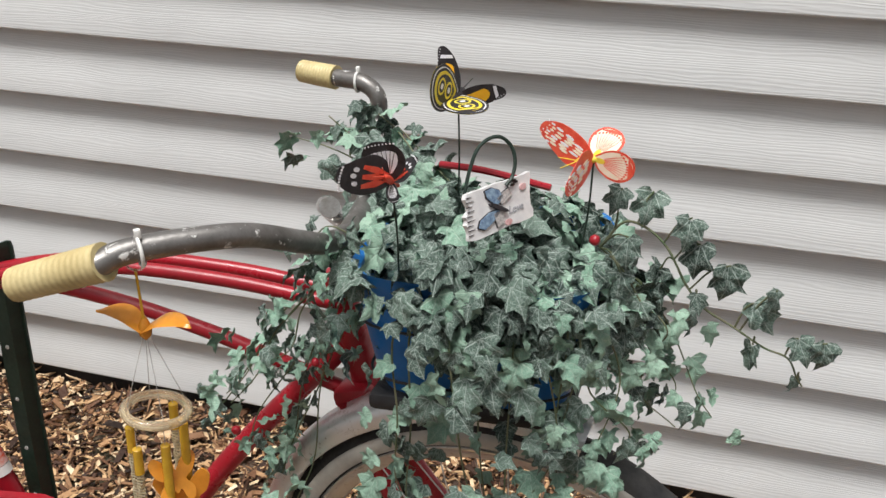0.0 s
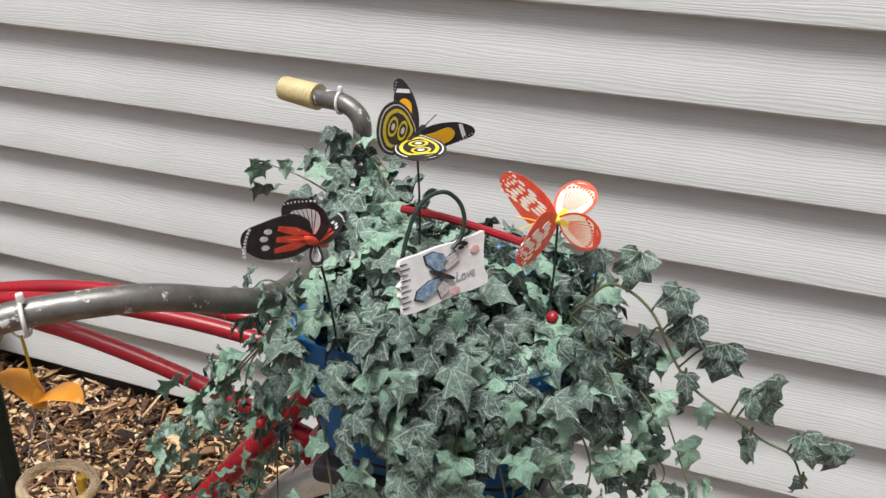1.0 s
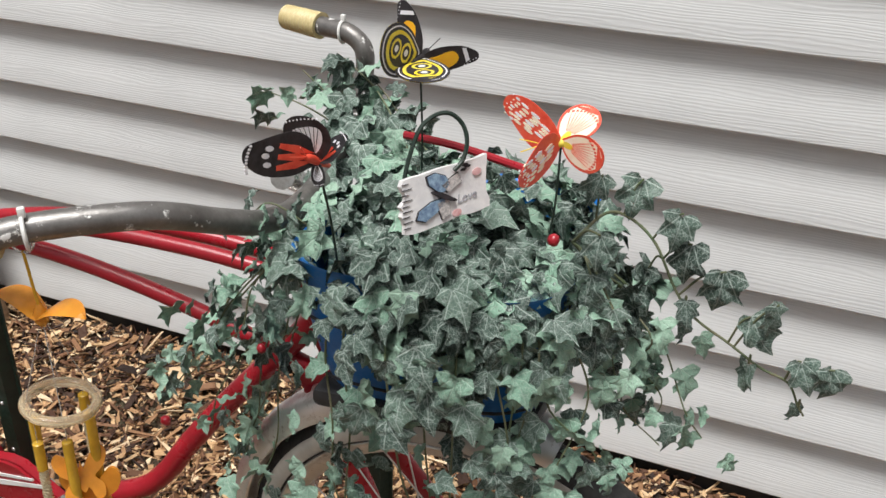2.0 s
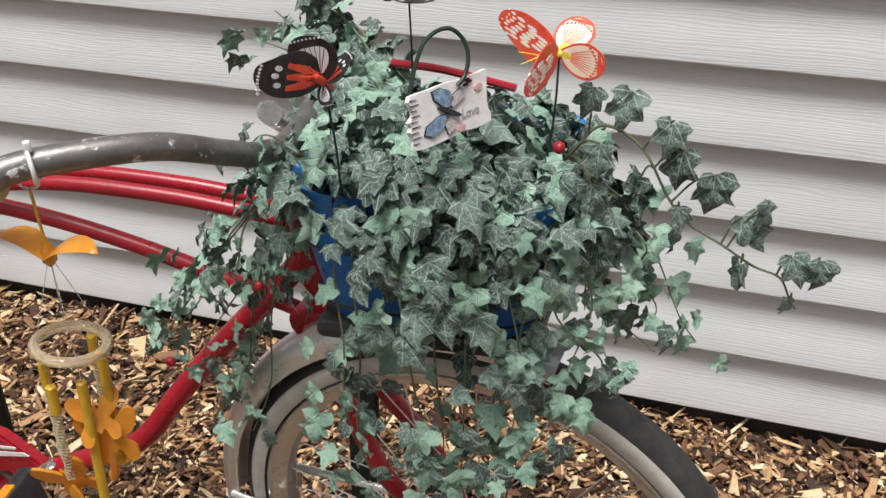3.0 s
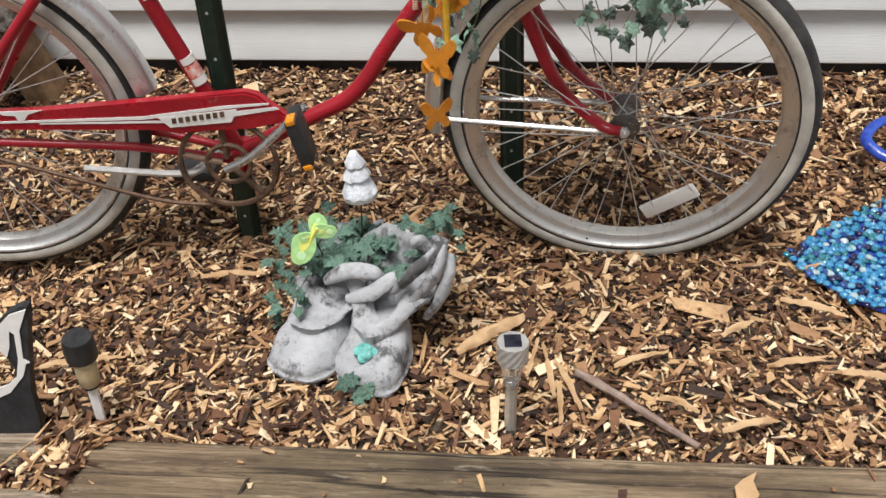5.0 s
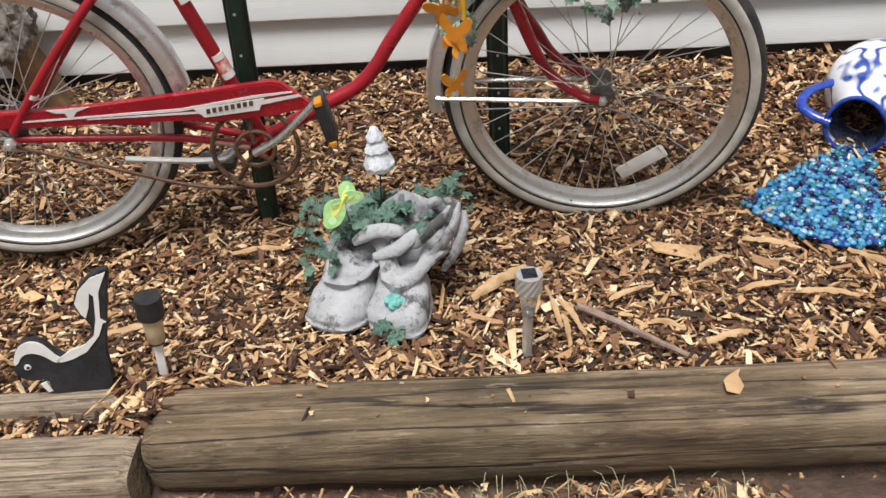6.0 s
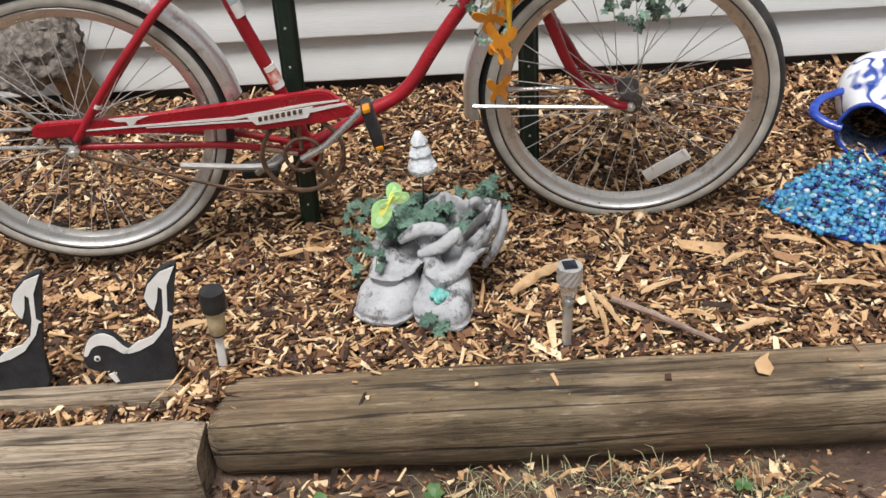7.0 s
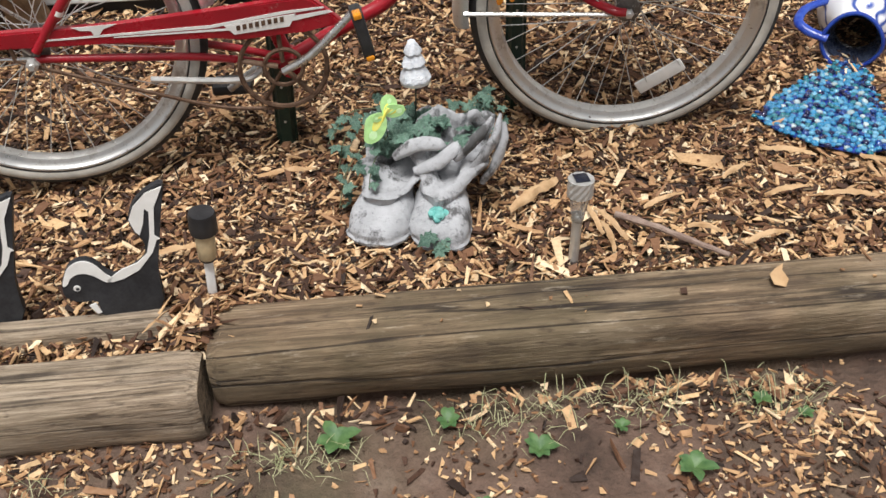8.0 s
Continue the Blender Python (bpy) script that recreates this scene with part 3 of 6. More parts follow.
    part("inner_ring", ring(0.040, 0.005, ma, 32, 6), M_RUST, cw)
    for k in range(5):
        a = radians(20 + 72 * k)
        part("arm", tube([ma @ Vector((0.012 * math.cos(a), 0, 0.012 * math.sin(a))), ma @ Vector((0.088 * math.cos(a), 0, 0.088 * math.sin(a)))], 0.006, 1, 6, flat=0.5), M_RUST, cw)
    part("chain", tube([on(-0.666, 0.343, -0.052), on(-0.901, 0.357, -0.052), on(-1.139, 0.371, -0.052), on(-1.171, 0.343, -0.052), on(-1.140, 0.317, -0.052), on(-0.956, 0.235, -0.052), on(-0.807, 0.172, -0.052), on(-0.681, 0.151, -0.052)], 0.0045, 8, 6), M_RUST, bike, "rusty slack chain")
    ped = Vector((-0.502, -0.022, 0.374))
    part("crank_arm", tube([c + Vector((0, -0.022, 0)), c + Vector((0.06, -0.024, 0.035)), ped + Vector((-0.01, 0.03, -0.005)), ped + Vector((0, 0.03, 0))], 0.0085, 6, 10, flat=0.7), M_CHROME, bike, "chromed crank")
    part("crank_arm", tube([c + Vector((0, 0.11, 0)), c + Vector((-0.14, 0.11, -0.1))], 0.0085, 3, 10), M_CHROME, bike, "chromed crank")
    mp = Matrix.Translation(ped + Vector((0.004, -0.03, -0.022))) @ pose(0, 0, 0, 0, 78, 8)
    pedal = part("pedal", box((0.095, 0.066, 0.024), mp, 0.006), M_BLACK, bike, "black rubber block pedal")
    for k in (-1, 1):
        part("reflector", box((0.010, 0.030, 0.016), mp @ Matrix.Translation((k * 0.045, -0.0205, 0)), 0.002), M_AMBER, pedal, "amber reflector")
    part("pedal", box((0.09, 0.06, 0.024), Matrix.Translation((-0.810, 0.19, 0.130)), 0.006), M_BLACK, bike, "black rubber block pedal")
    part("kickstand", tube([on(-0.715, 0.234, -0.02), on(-0.763, 0.224, -0.04), on(-0.935, 0.256, -0.05)], 0.007, 4, 8), M_STEEL, bike)
    part("rear_nut", lathe([(0.013, 0), (0.013, 0.01), (0.006, 0.012), (0.006, 0.022)], Matrix.Translation(REAR + Vector((0, -0.055, -0.018))) @ pose(0, 0, 0, 90, 0, 7), 6), M_STEEL, bike, smooth=False)
    part("guard_bolt", lathe([(0.007, 0), (0.006, 0.004)], Matrix.Translation(on(-1.197, 0.359, -0.062)) @ pose(0, 0, 0, 90, 0, 7), 10), M_STEEL, bike)
    # bands of pale tape round the seat tube
    d = (on(-0.817, 0.740) - on(-0.662, 0.238)).normalized()
    def on_seat(z):
        return on(-0.662 - (z - 0.238) * 0.313, z + 0.012)
    for z, h, mat, lab in ((0.567, 0.030, M_WHITE, "white decal band"), (0.592, 0.018, M_PALEBLUE, "pale blue decal"), (0.432, 0.013, M_WHITE, "white decal band"), (0.411, 0.024, M_ORANGERED, "red and white decal"), (0.391, 0.014, M_WHITE, "white decal band")):
        part("decal", tube([on_seat(z - h / 2), on_seat(z + h / 2)], 0.0157, 1, 16), mat, bike, lab)
    part("stay_band", tube([on(-1.071, 0.419, -0.054), on(-1.065, 0.427, -0.054)], 0.0104, 1, 12), M_WHITE, bike, "white band")
    # stem, handlebar and grips
    part("stem", tube([on(-0.184, 0.767), Vector((-0.194, 0.187, 0.813)), Vector((-0.177, 0.087, 0.883)), Vector((-0.158, 0.049, 0.899))], 0.0125), M_CHROME, bike)
    bar = part("handlebar", tube([(-0.276, 0.329, 0.983), (-0.255, 0.324, 0.982), (-0.218, 0.316, 0.980), (-0.196, 0.312, 0.961), (-0.195, 0.302, 0.920), (-0.150, 0.170, 0.895), (-0.125, 0.030, 0.885), (-0.127, -0.034, 0.892), (-0.132, -0.085, 0.912), (-0.162, -0.157, 0.942), (-0.230, -0.221, 0.943), (-0.256, -0.246, 0.933)], 0.0120, 8, 14), M_BAR, bike, "tarnished grey handlebar with flaking chrome")
    part("grip", ribbed([(-0.249, -0.240, 0.936), (-0.345, -0.246, 0.901)], 0.0175, 15), M_GRIP, bar, "cream ribbed handlebar grip")
    part("grip", ribbed([(-0.264, 0.327, 0.982), (-0.323, 0.340, 0.984)], 0.0165, 13), M_GRIP, bar, "cream ribbed handlebar grip")
    for c0, ax in ((Vector((-0.224, -0.224, 0.943)), Vector((-0.6, -0.6, -0.06))), (Vector((-0.228, 0.318, 0.981)), Vector((1, 0, 0.05)))):
        q = ax.to_track_quat("Y", "Z").to_matrix().to_4x4()
        tie = part("zip_tie", ring(0.0135, 0.0018, Matrix.Translation(c0) @ q, 24, 6), M_WHITE, bike, "white plastic cable tie")
        part("tie_head", box((0.006, 0.006, 0.009), Matrix.Translation(c0 + Vector((0, 0, 0.017))) @ q, 0.0015), M_WHITE, tie)
    refl = M_FRONT @ Matrix.Translation((0.092, -0.008, -0.178)) @ pose(0, 0, 0, 0, -34, 0)
    part("spoke_reflector", box((0.112, 0.008, 0.032), refl, 0.004), M_WHITE, bike, "chalky white spoke reflector")
    return bike


def ribbed(ends, radius, ribs):
    a, b = Vector(ends[0]), Vector(ends[1])
    n = ribs * 4
    line = [a.lerp(b, i / n) for i in range(n + 1)]
    def r(t):
        end = 0.82 if t > 0.985 else 1.0
        return radius * end * (0.97 + 0.03 * math.cos(2 * math.pi * ribs * t)) * (1.04 - 0.06 * t)
    return sweep(bmesh.new(), line, r, 16)


M_AMBER = plain("amber_plastic", (0.75, 0.30, 0.02), (0.62, 0.22, 0.01), 30, (0.2, 0.35))
M_PALEBLUE = plain("pale_blue_decal", (0.42, 0.55, 0.62), (0.55, 0.63, 0.66), 40, (0.4, 0.5))
M_ORANGERED = plain("orange_red_decal", (0.72, 0.09, 0.03), (0.78, 0.70, 0.66), 90, (0.4, 0.5))


def build_post(x, y, top, lean, label):
    """A U-shaped steel post with punched holes and small lugs."""
    post = thing("garden_post", (x, y, 0), label, "post", "green steel posts")
    m = Matrix.Translation((x, y, 0)) @ pose(0, 0, 0, lean[0], lean[1], 0)
    bm = bmesh.new()
    prof = [(-0.024, 0.004), (-0.017, 0.004), (-0.010, -0.012), (0.010, -0.012), (0.017, 0.004), (0.024, 0.004), (0.024, 0.001), (0.019, 0.001), (0.012, -0.015), (-0.012, -0.015), (-0.019, 0.001), (-0.024, 0.001)]
    zs = [-0.25, top - 0.008, top]
    rings = [[bm.verts.new(m @ Vector((a * (0.9 if z == top else 1), b, z))) for a, b in prof] for z in zs]
    for a, b in zip(rings, rings[1:]):
        for k in range(12):
            bm.faces.new((a[k], a[(k + 1) % 12], b[(k + 1) % 12], b[k]))
    bm.faces.new(rings[0][::-1])
    bm.faces.new(rings[-1])
    body = part("channel", bm, M_GREENPOST, post, smooth=False)
    hole = to_mesh("hole", lathe([(0.0032, 0), (0.0028, 0.0012)], pose(0, 0, 0, 90, 0, 0), 8), M_STEEL)
    for k in range(int(top / 0.09)):
        link_mesh("hole", hole, body, m=m @ Matrix.Translation((0.0, -0.0150, 0.07 + 0.09 * k)))


build_bicycle()
build_post(-0.697, 0.132, 0.775, (3.4, 2.1), "dark green steel fence post with punched holes")
build_post(-0.152, 0.255, 0.80, (0, 0), "dark green steel fence post behind the front wheel")

# ---- ivy in the basket ----


def leaf_mesh(name, material, seed, sinus=0.30, curl=0.25, fold=0.18):
    """A five-lobed leaf one unit long, folded along its midrib and curled."""
    g = random.Random(seed)
    half = [(0.0, 0.03), (0.14, -0.07), (0.30, -0.05), (0.47, 0.10), (0.40, 0.22), (sinus, 0.33), (0.43, 0.46), (0.47, 0.60), (0.32, 0.62), (0.20, 0.66), (0.12, 0.83)]
    outline = half + [(0.0, 1.02)] + [(-x, y) for x, y in half[:0:-1]]
    outline = [(x * g.uniform(0.86, 1.12), y + g.uniform(-0.045, 0.045)) for x, y in outline]
    cx, cy = 0.0, 0.34
    def lift(x, y):
        r2 = x * x + (y - cy) ** 2
        return fold * abs(x) - curl * r2 + 0.11 * math.sin(9 * x + seed) * math.cos(8 * y + seed) + 0.035 * math.sin(17 * y + 2 * seed)
    bm = bmesh.new()
    uv = bm.loops.layers.uv.new("UVMap")
    centre = bm.verts.new((cx, cy, lift(cx, cy)))
    mid = [bm.verts.new((cx + (x - cx) * 0.55, cy + (y - cy) * 0.55, lift(cx + (x - cx) * 0.55, cy + (y - cy) * 0.55))) for x, y in outline]
    edge = [bm.verts.new((x, y, lift(x, y))) for x, y in outline]
    n = len(outline)
    for k in range(n):
        j = (k + 1) % n
        bm.faces.new((centre, mid[k], mid[j]))
        bm.faces.new((mid[k], edge[k], edge[j], mid[j]))
    for f in bm.faces:
        for loop in f.loops:
            loop[uv].uv = (loop.vert.co.x * 0.9 + 0.5, loop.vert.co.y * 0.82 + 0.12)
    data = bpy.data.meshes.new(name)
    bm.to_mesh(data)
    bm.free()
    data.materials.append(material)
    data.shade_smooth()
    return data


LEAVES = [leaf_mesh("leaf", M_LEAF, s, 0.31 + 0.03 * (s % 3), 0.15 + 0.22 * (s % 4), 0.14 + 0.12 * (s % 3)) for s in range(8)]
PALE = [leaf_mesh("leaf", M_LEAFPALE, s + 20, 0.28, 0.3, 0.3) for s in range(3)]
TEAL = [leaf_mesh("leaf", M_LEAFTEAL, s + 40, 0.27, 0.2 + 0.1 * s, 0.2) for s in range(3)]


def leaf_pose(at, normal, tip, size):
    z = Vector(normal).normalized()
    y = Vector(tip) - z * Vector(tip).dot(z)
    y = y.normalized() if y.length > 1e-4 else z.orthogonal().normalized()
    x = y.cross(z)
    m = Matrix((x, y, z)).transposed().to_4x4()
    return Matrix.Translation(at) @ m @ Matrix.Scale(size, 4)


def joined_leaves(name, poses, meshes, material, parent, label):
    """Leaves too many to tell apart, in one mesh."""
    pts, faces, uvs = [], [], []
    for k, m in enumerate(poses):
        src = meshes[k % len(meshes)]
        base = len(pts)
        pts += [tuple(m @ v.co) for v in src.vertices]
        faces += [tuple(base + i for i in p.vertices) for p in src.polygons]
        uvs += [tuple(l.uv) for l in src.uv_layers[0].data]
    data = bpy.data.meshes.new(name)
    data.from_pydata(pts, [], faces)
    layer = data.uv_layers.new(name="UVMap")
    for l, c in zip(layer.data, uvs):
        l.uv = c
    data.materials.append(material)
    data.shade_smooth()
    ob = link_mesh(name, data, parent, label)
    ob["kind"] = "stuff"
    return ob


def hung_at(p):
    """Where a place drawn about a straight basket comes to lie on the turned bars: the near side swings out, the far side back."""
    right, left = max(0.0, p.x - 0.05), min(0.0, p.x)
    far = max(0.0, min(1.0, (p.y + 0.02) / 0.10)) * max(0.0, min(1.0, (p.z - 0.84) / 0.04))
    return Vector((p.x + 0.056 - 0.05 * right + 0.10 * left - 0.025 * far, p.y + 0.13 + 0.25 * right + 0.10 * left + 0.04 * far, p.z + 0.004 + 0.022 * far))


def hung(bm):
    for v in bm.verts:
        v.co = hung_at(v.co)
    return bm


def build_ivy():
    g = random.Random(12)
    basket = thing("bicycle_basket", (0.05, -0.02, 0.72), "blue plastic basket liner in a black wire basket, full of ivy", "basket")
    bx, by0 = -0.015, -0.075
    rings = []
    bm = bmesh.new()
    for z, sx, sy in ((0.725, 0.100, 0.090), (0.745, 0.107, 0.097), (0.80, 0.118, 0.106), (0.866, 0.126, 0.113), (0.872, 0.130, 0.117), (0.866, 0.122, 0.109), (0.74, 0.10, 0.09)):
        row = []
        for k in range(40):
            a = 2 * math.pi * k / 40
            c, s = math.cos(a), math.sin(a)
            row.append(bm.verts.new((bx + sx * math.copysign(abs(c) ** 0.45, c), by0 + sy * math.copysign(abs(s) ** 0.45, s), z)))
        rings.append(row)
    for a, b in zip(rings, rings[1:]):
        for k in range(40):
            bm.faces.new((a[k], a[(k + 1) % 40], b[(k + 1) % 40], b[k]))
    bm.faces.new(rings[0][::-1])
    bm.faces.new(rings[-1])
    part("liner", hung(bm), M_BLUEBOX, basket, "bright blue plastic liner")
    part("base", hung(box((0.21, 0.19, 0.022), Matrix.Translation((bx, by0, 0.713)), 0.008)), M_BLACK, basket, "black basket base")
    for z, sx, sy in ((0.745, 0.112, 0.102), (0.81, 0.122, 0.110)):
        line = [Vector((bx + sx * math.copysign(abs(math.cos(a)) ** 0.45, math.cos(a)), by0 + sy * math.copysign(abs(math.sin(a)) ** 0.45, math.sin(a)), z)) for a in [2 * math.pi * k / 48 for k in range(48)]]
        part("wire", hung(sweep(bmesh.new(), line, 0.0016, 6, closed=True)), M_BLACK, basket)
    ivy = thing("ivy_plant", (0.05, -0.01, 0.80), "artificial trailing ivy with grey-green veined leaves", "plant")
    # added mound under the crown; its dark colour stands for shade in leaf gaps
    part("potting_mound", hung(rough_up(lathe([(0.105, 0.80), (0.105, 0.85), (0.065, 0.872), (0.01, 0.878)], Matrix.Translation((bx, by0, 0)), 24), 0.012, 30)), M_GAPSHADE, ivy, "added filling, near-black for the shade between leaves")
    poses = []
    def add(at, normal, tip, size, pale=1.0):
        at = Vector(at)
        if -0.055 < at.x < 0.04 and at.y < -0.13 and at.z > 0.915:
            return
        if -0.15 < at.x < -0.055 and at.y < -0.10 and 0.74 < at.z < 0.850 and g.random() < 0.80:
            return
        poses.append((leaf_pose(hung_at(at), normal, tip, size * 1.06), g.random() * pale))
    # the dense crown
    centre = Vector((-0.012, -0.097, 0.800))
    rad = Vector((0.152, 0.150, 0.130))
    for k in range(820):
        u, a = g.uniform(-0.12, 1.0), g.uniform(0, 2 * math.pi)
        s = math.sqrt(1 - u * u)
        d = Vector((s * math.cos(a), s * math.sin(a), u))
        shell = g.uniform(0.58, 1.09)
        at = centre + Vector((d.x * rad.x, d.y * rad.y, d.z * rad.z)) * shell + Vector((0, 0, 0.02 * noise.noise(d * 3)))
        out = Vector((d.x / rad.x, d.y / rad.y, d.z / rad.z)).normalized()
        n = (out + Vector((0, -0.3, 0.4)) + Vector([g.gauss(0, 0.75) for _ in range(3)])).normalized()
        tip = Vector((g.gauss(0, 0.6), g.gauss(-0.2, 0.4), -1)) + 0.6 * out
        if at.y < -0.15 and 0.73 < at.z < 0.83 and g.random() < 0.5:
            continue
        add(at, n, tip, g.uniform(0.020, 0.038))
    # leaves over the rim and round the near bar
    for k in range(110):
        a = g.uniform(-1.9, 2.6)
        at = Vector((bx + 0.128 * math.cos(a), by0 + 0.115 * math.sin(a), 0.872 + g.uniform(-0.012, 0.022)))
        add(at, Vector((math.cos(a), math.sin(a) - 0.4, 0.8)) + Vector([g.gauss(0, 0.5) for _ in range(3)]), (math.cos(a), math.sin(a), -0.6), g.uniform(0.024, 0.042))
    for k in range(46):
        at = Vector((g.uniform(-0.20, -0.10), g.uniform(-0.04, 0.06), g.uniform(0.865, 0.925)))
        add(at, Vector((g.gauss(0, 0.5), -0.7 + g.gauss(0, 0.4), 0.6)), (g.gauss(0, 0.7), -0.2, -1), g.uniform(0.026, 0.044))
    # strands that hang or stray: end, leaves, spread
    ends = []
    for x, z in ((-0.065, 0.62), (-0.05, 0.58), (-0.02, 0.565), (0.005, 0.570), (0.03, 0.575), (0.055, 0.572), (0.08, 0.61), (0.096, 0.640), (0.12, 0.67), (0.143, 0.690)):
        ends.append(((x, -0.225 + 2.0 * x * x, z), 24, 0.034))
    for x, z in ((0.145, 0.80), (0.168, 0.745), (0.19, 0.70), (0.205, 0.675), (0.245, 0.690)):
        ends.append(((x, -0.10, z), 13, 0.030))
    for x, y, z in ((0.15, -0.03, 0.68), (0.11, 0.04, 0.64), (-0.33, -0.05, 0.62), (-0.37, -0.05, 0.56), (-0.31, -0.04, 0.53), (-0.30, -0.03, 0.47), (-0.25, -0.05, 0.465), (-0.26, -0.10, 0.70), (-0.30, -0.10, 0.64), (-0.27, -0.04, 0.50), (-0.20, -0.06, 0.70)):
        ends.append(((x, y, z), 20, 0.032))
    strands = []
    for e, count, spread in ends:
        e = Vector(e)
        d = Vector((e.x - centre.x, e.y - centre.y, 0)).normalized()
        a = Vector((bx + d.x * 0.10, by0 + d.y * 0.09, 0.868))
        b = Vector((bx + d.x * 0.158, by0 + d.y * 0.150, 0.820 + 0.03 * g.random()))
        c = b.lerp(e, 0.5) + Vector((g.gauss(0, 0.014), g.gauss(0, 0.008), 0.012))
        strands.append(([a, b, c, b.lerp(e, 0.8) + Vector((g.gauss(0, 0.012), g.gauss(0, 0.008), 0)), e], count, spread))
    # the tower wound round the far handlebar
    for pts, count in (([(-0.086, 0.017, 0.868), (-0.150, 0.074, 0.914), (-0.200, 0.096, 0.945)], 17), ([(-0.105, 0.019, 0.868), (-0.20, 0.071, 0.902), (-0.240, 0.079, 0.930)], 17), ([(-0.086, 0.039, 0.868), (-0.171, 0.09, 0.884), (-0.199, 0.10, 0.905)], 16), ([(-0.11, 0.0, 0.868), (-0.20, 0.06, 0.885), (-0.285, 0.09, 0.893)], 17), ([(-0.116, -0.132, 0.87), (-0.163, -0.142, 0.905), (-0.188, -0.145, 0.876)], 9), ([(-0.06, 0.02, 0.87), (-0.12, 0.06, 0.90), (-0.16, 0.09, 0.92)], 12)):
        strands.append(([Vector(p) for p in pts], count + 3, 0.027))
    for k, (pts, count, spread) in enumerate(strands):
        line = curve_points(pts, 7)
        part("stem", hung(sweep(bmesh.new(), line, lambda t: 0.0012 - 0.0005 * t, 6)), M_STEM, ivy)
        for i in range(count):
            p = line[int((i + 0.6) / count * (len(line) - 1))]
            away = (p - centre)
            away.z *= 0.3
            away.normalize()
            off = Vector([g.gauss(0, 1) for _ in range(3)]) * spread * 0.5 + away * g.uniform(0, spread * 0.5)
            n = away * 0.7 + Vector((0, -0.45, 0.45)) + Vector([g.gauss(0, 0.5) for _ in range(3)])
            add(p + off, n, Vector((g.gauss(0, 0.6), g.gauss(0, 0.3), -1)), g.uniform(0.022, 0.039) * (1.0 - 0.25 * i / count) * (1.2 if p.y > 0.02 and p.z > 0.87 else 1.0), 0.40 if p.z < 0.80 else 0.6 if p.y > 0.04 else 1.0)
    # the long runner beside the basket, hanging free
    run = curve_points([(0.153, 0.030, 0.902), (0.170, 0.082, 0.913), (0.193, 0.092, 0.907), (0.219, 0.086, 0.889), (0.244, 0.071, 0.855), (0.266, 0.064, 0.834), (0.299, 0.059, 0.819), (0.331, 0.055, 0.803), (0.356, 0.051, 0.797), (0.368, 0.050, 0.777), (0.375, 0.050, 0.767)], 6)
    part("stem", sweep(bmesh.new(), run, lambda t: 0.0016 - 0.0006 * t, 7), M_STEM, ivy, "bare brown runner stem")
    for x, y, z, size, face in ((0.198, 0.097, 0.947, 0.043, (0.1, -1, 0.3)), (0.167, 0.06, 0.959, 0.032, (0.3, -0.9, 0.4)), (0.241, 0.067, 0.933, 0.037, (0.2, -0.9, 0.5)), (0.253, 0.065, 0.906, 0.04, (-0.1, -1, 0.3)), (0.214, 0.093, 0.859, 0.041, (-0.7, -0.7, 0.2)), (0.286, 0.059, 0.889, 0.044, (0.3, -1, 0.1)), (0.335, 0.053, 0.871, 0.038, (0.95, -0.5, 0.1)), (0.314, 0.056, 0.852, 0.039, (-0.2, -1, 0.4)), (0.32, 0.056, 0.804, 0.033, (-0.85, -0.6, 0)), (0.363, 0.05, 0.822, 0.033, (0.1, -1, 0.5)), (0.391, 0.046, 0.823, 0.035, (0.5, -0.9, 0.1)), (0.369, 0.05, 0.776, 0.02, (0.6, -0.7, 0)), (0.256, 0.066, 0.848, 0.024, (0.2, -0.8, 0.7)), (0.183, 0.0, 0.929, 0.032, (0, -0.9, 0.5)), (0.202, 0.0, 0.861, 0.033, (0.2, -1, 0.2)), (0.179, 0.0, 0.89, 0.035, (-0.2, -0.9, 0.4))):
        near = min(run, key=lambda q: (q - Vector((x, y, z))).length)
        poses.append((leaf_pose((x, y, z), face, (g.gauss(0, 0.3), -0.1, -1), size), 0.4 + 0.5 * g.random()))
        part("petiole", tube([near, (near + Vector((x, y, z))) / 2 + Vector((0, 0, 0.008)), (x, y, z)], 0.0011, 4, 5), M_STEM, ivy)
    for c in ((-0.201, -0.118, 0.694), (-0.150, -0.020, 0.735), (0.156, -0.050, 0.941)):
        part("berry", rough_up(lathe([(0.001, -0.0055), (0.0042, -0.0036), (0.0055, 0.0), (0.0042, 0.0036), (0.001, 0.0055)], Matrix.Translation(c), 12), 0.001, 90), M_RED, ivy, "small red berry")
    part("cane", tube([(-0.040, 0.090, 0.952), (0.015, 0.085, 0.952), (0.089, 0.080, 0.943)], 0.0042, 6, 8), M_RED, ivy, "thin red cane behind the leaves")
    order = sorted(range(len(poses)), key=lambda k: poses[k][0].translation.y)
    single, rest = order[:260] + [k for k in range(len(poses) - 15, len(poses)) if k not in order[:260]], None
    chosen = set(single)
    rest = [k for k in range(len(poses)) if k not in chosen]
    for k in single:
        m, r = poses[k]
        link_mesh("leaf", PALE[k % 3] if r < 0.26 else LEAVES[k % 8], ivy, m=m)
    joined_leaves("pale_foliage", [poses[k][0] for k in rest if poses[k][1] < 0.26], PALE, M_LEAFPALE, ivy, "pale mint ivy leaves among the darker ones")
    rest = [k for k in rest if poses[k][1] >= 0.26]
    joined_leaves("foliage", [poses[k][0] for k in rest], LEAVES, M_LEAF, ivy, "grey-green ivy leaves behind the front ones")


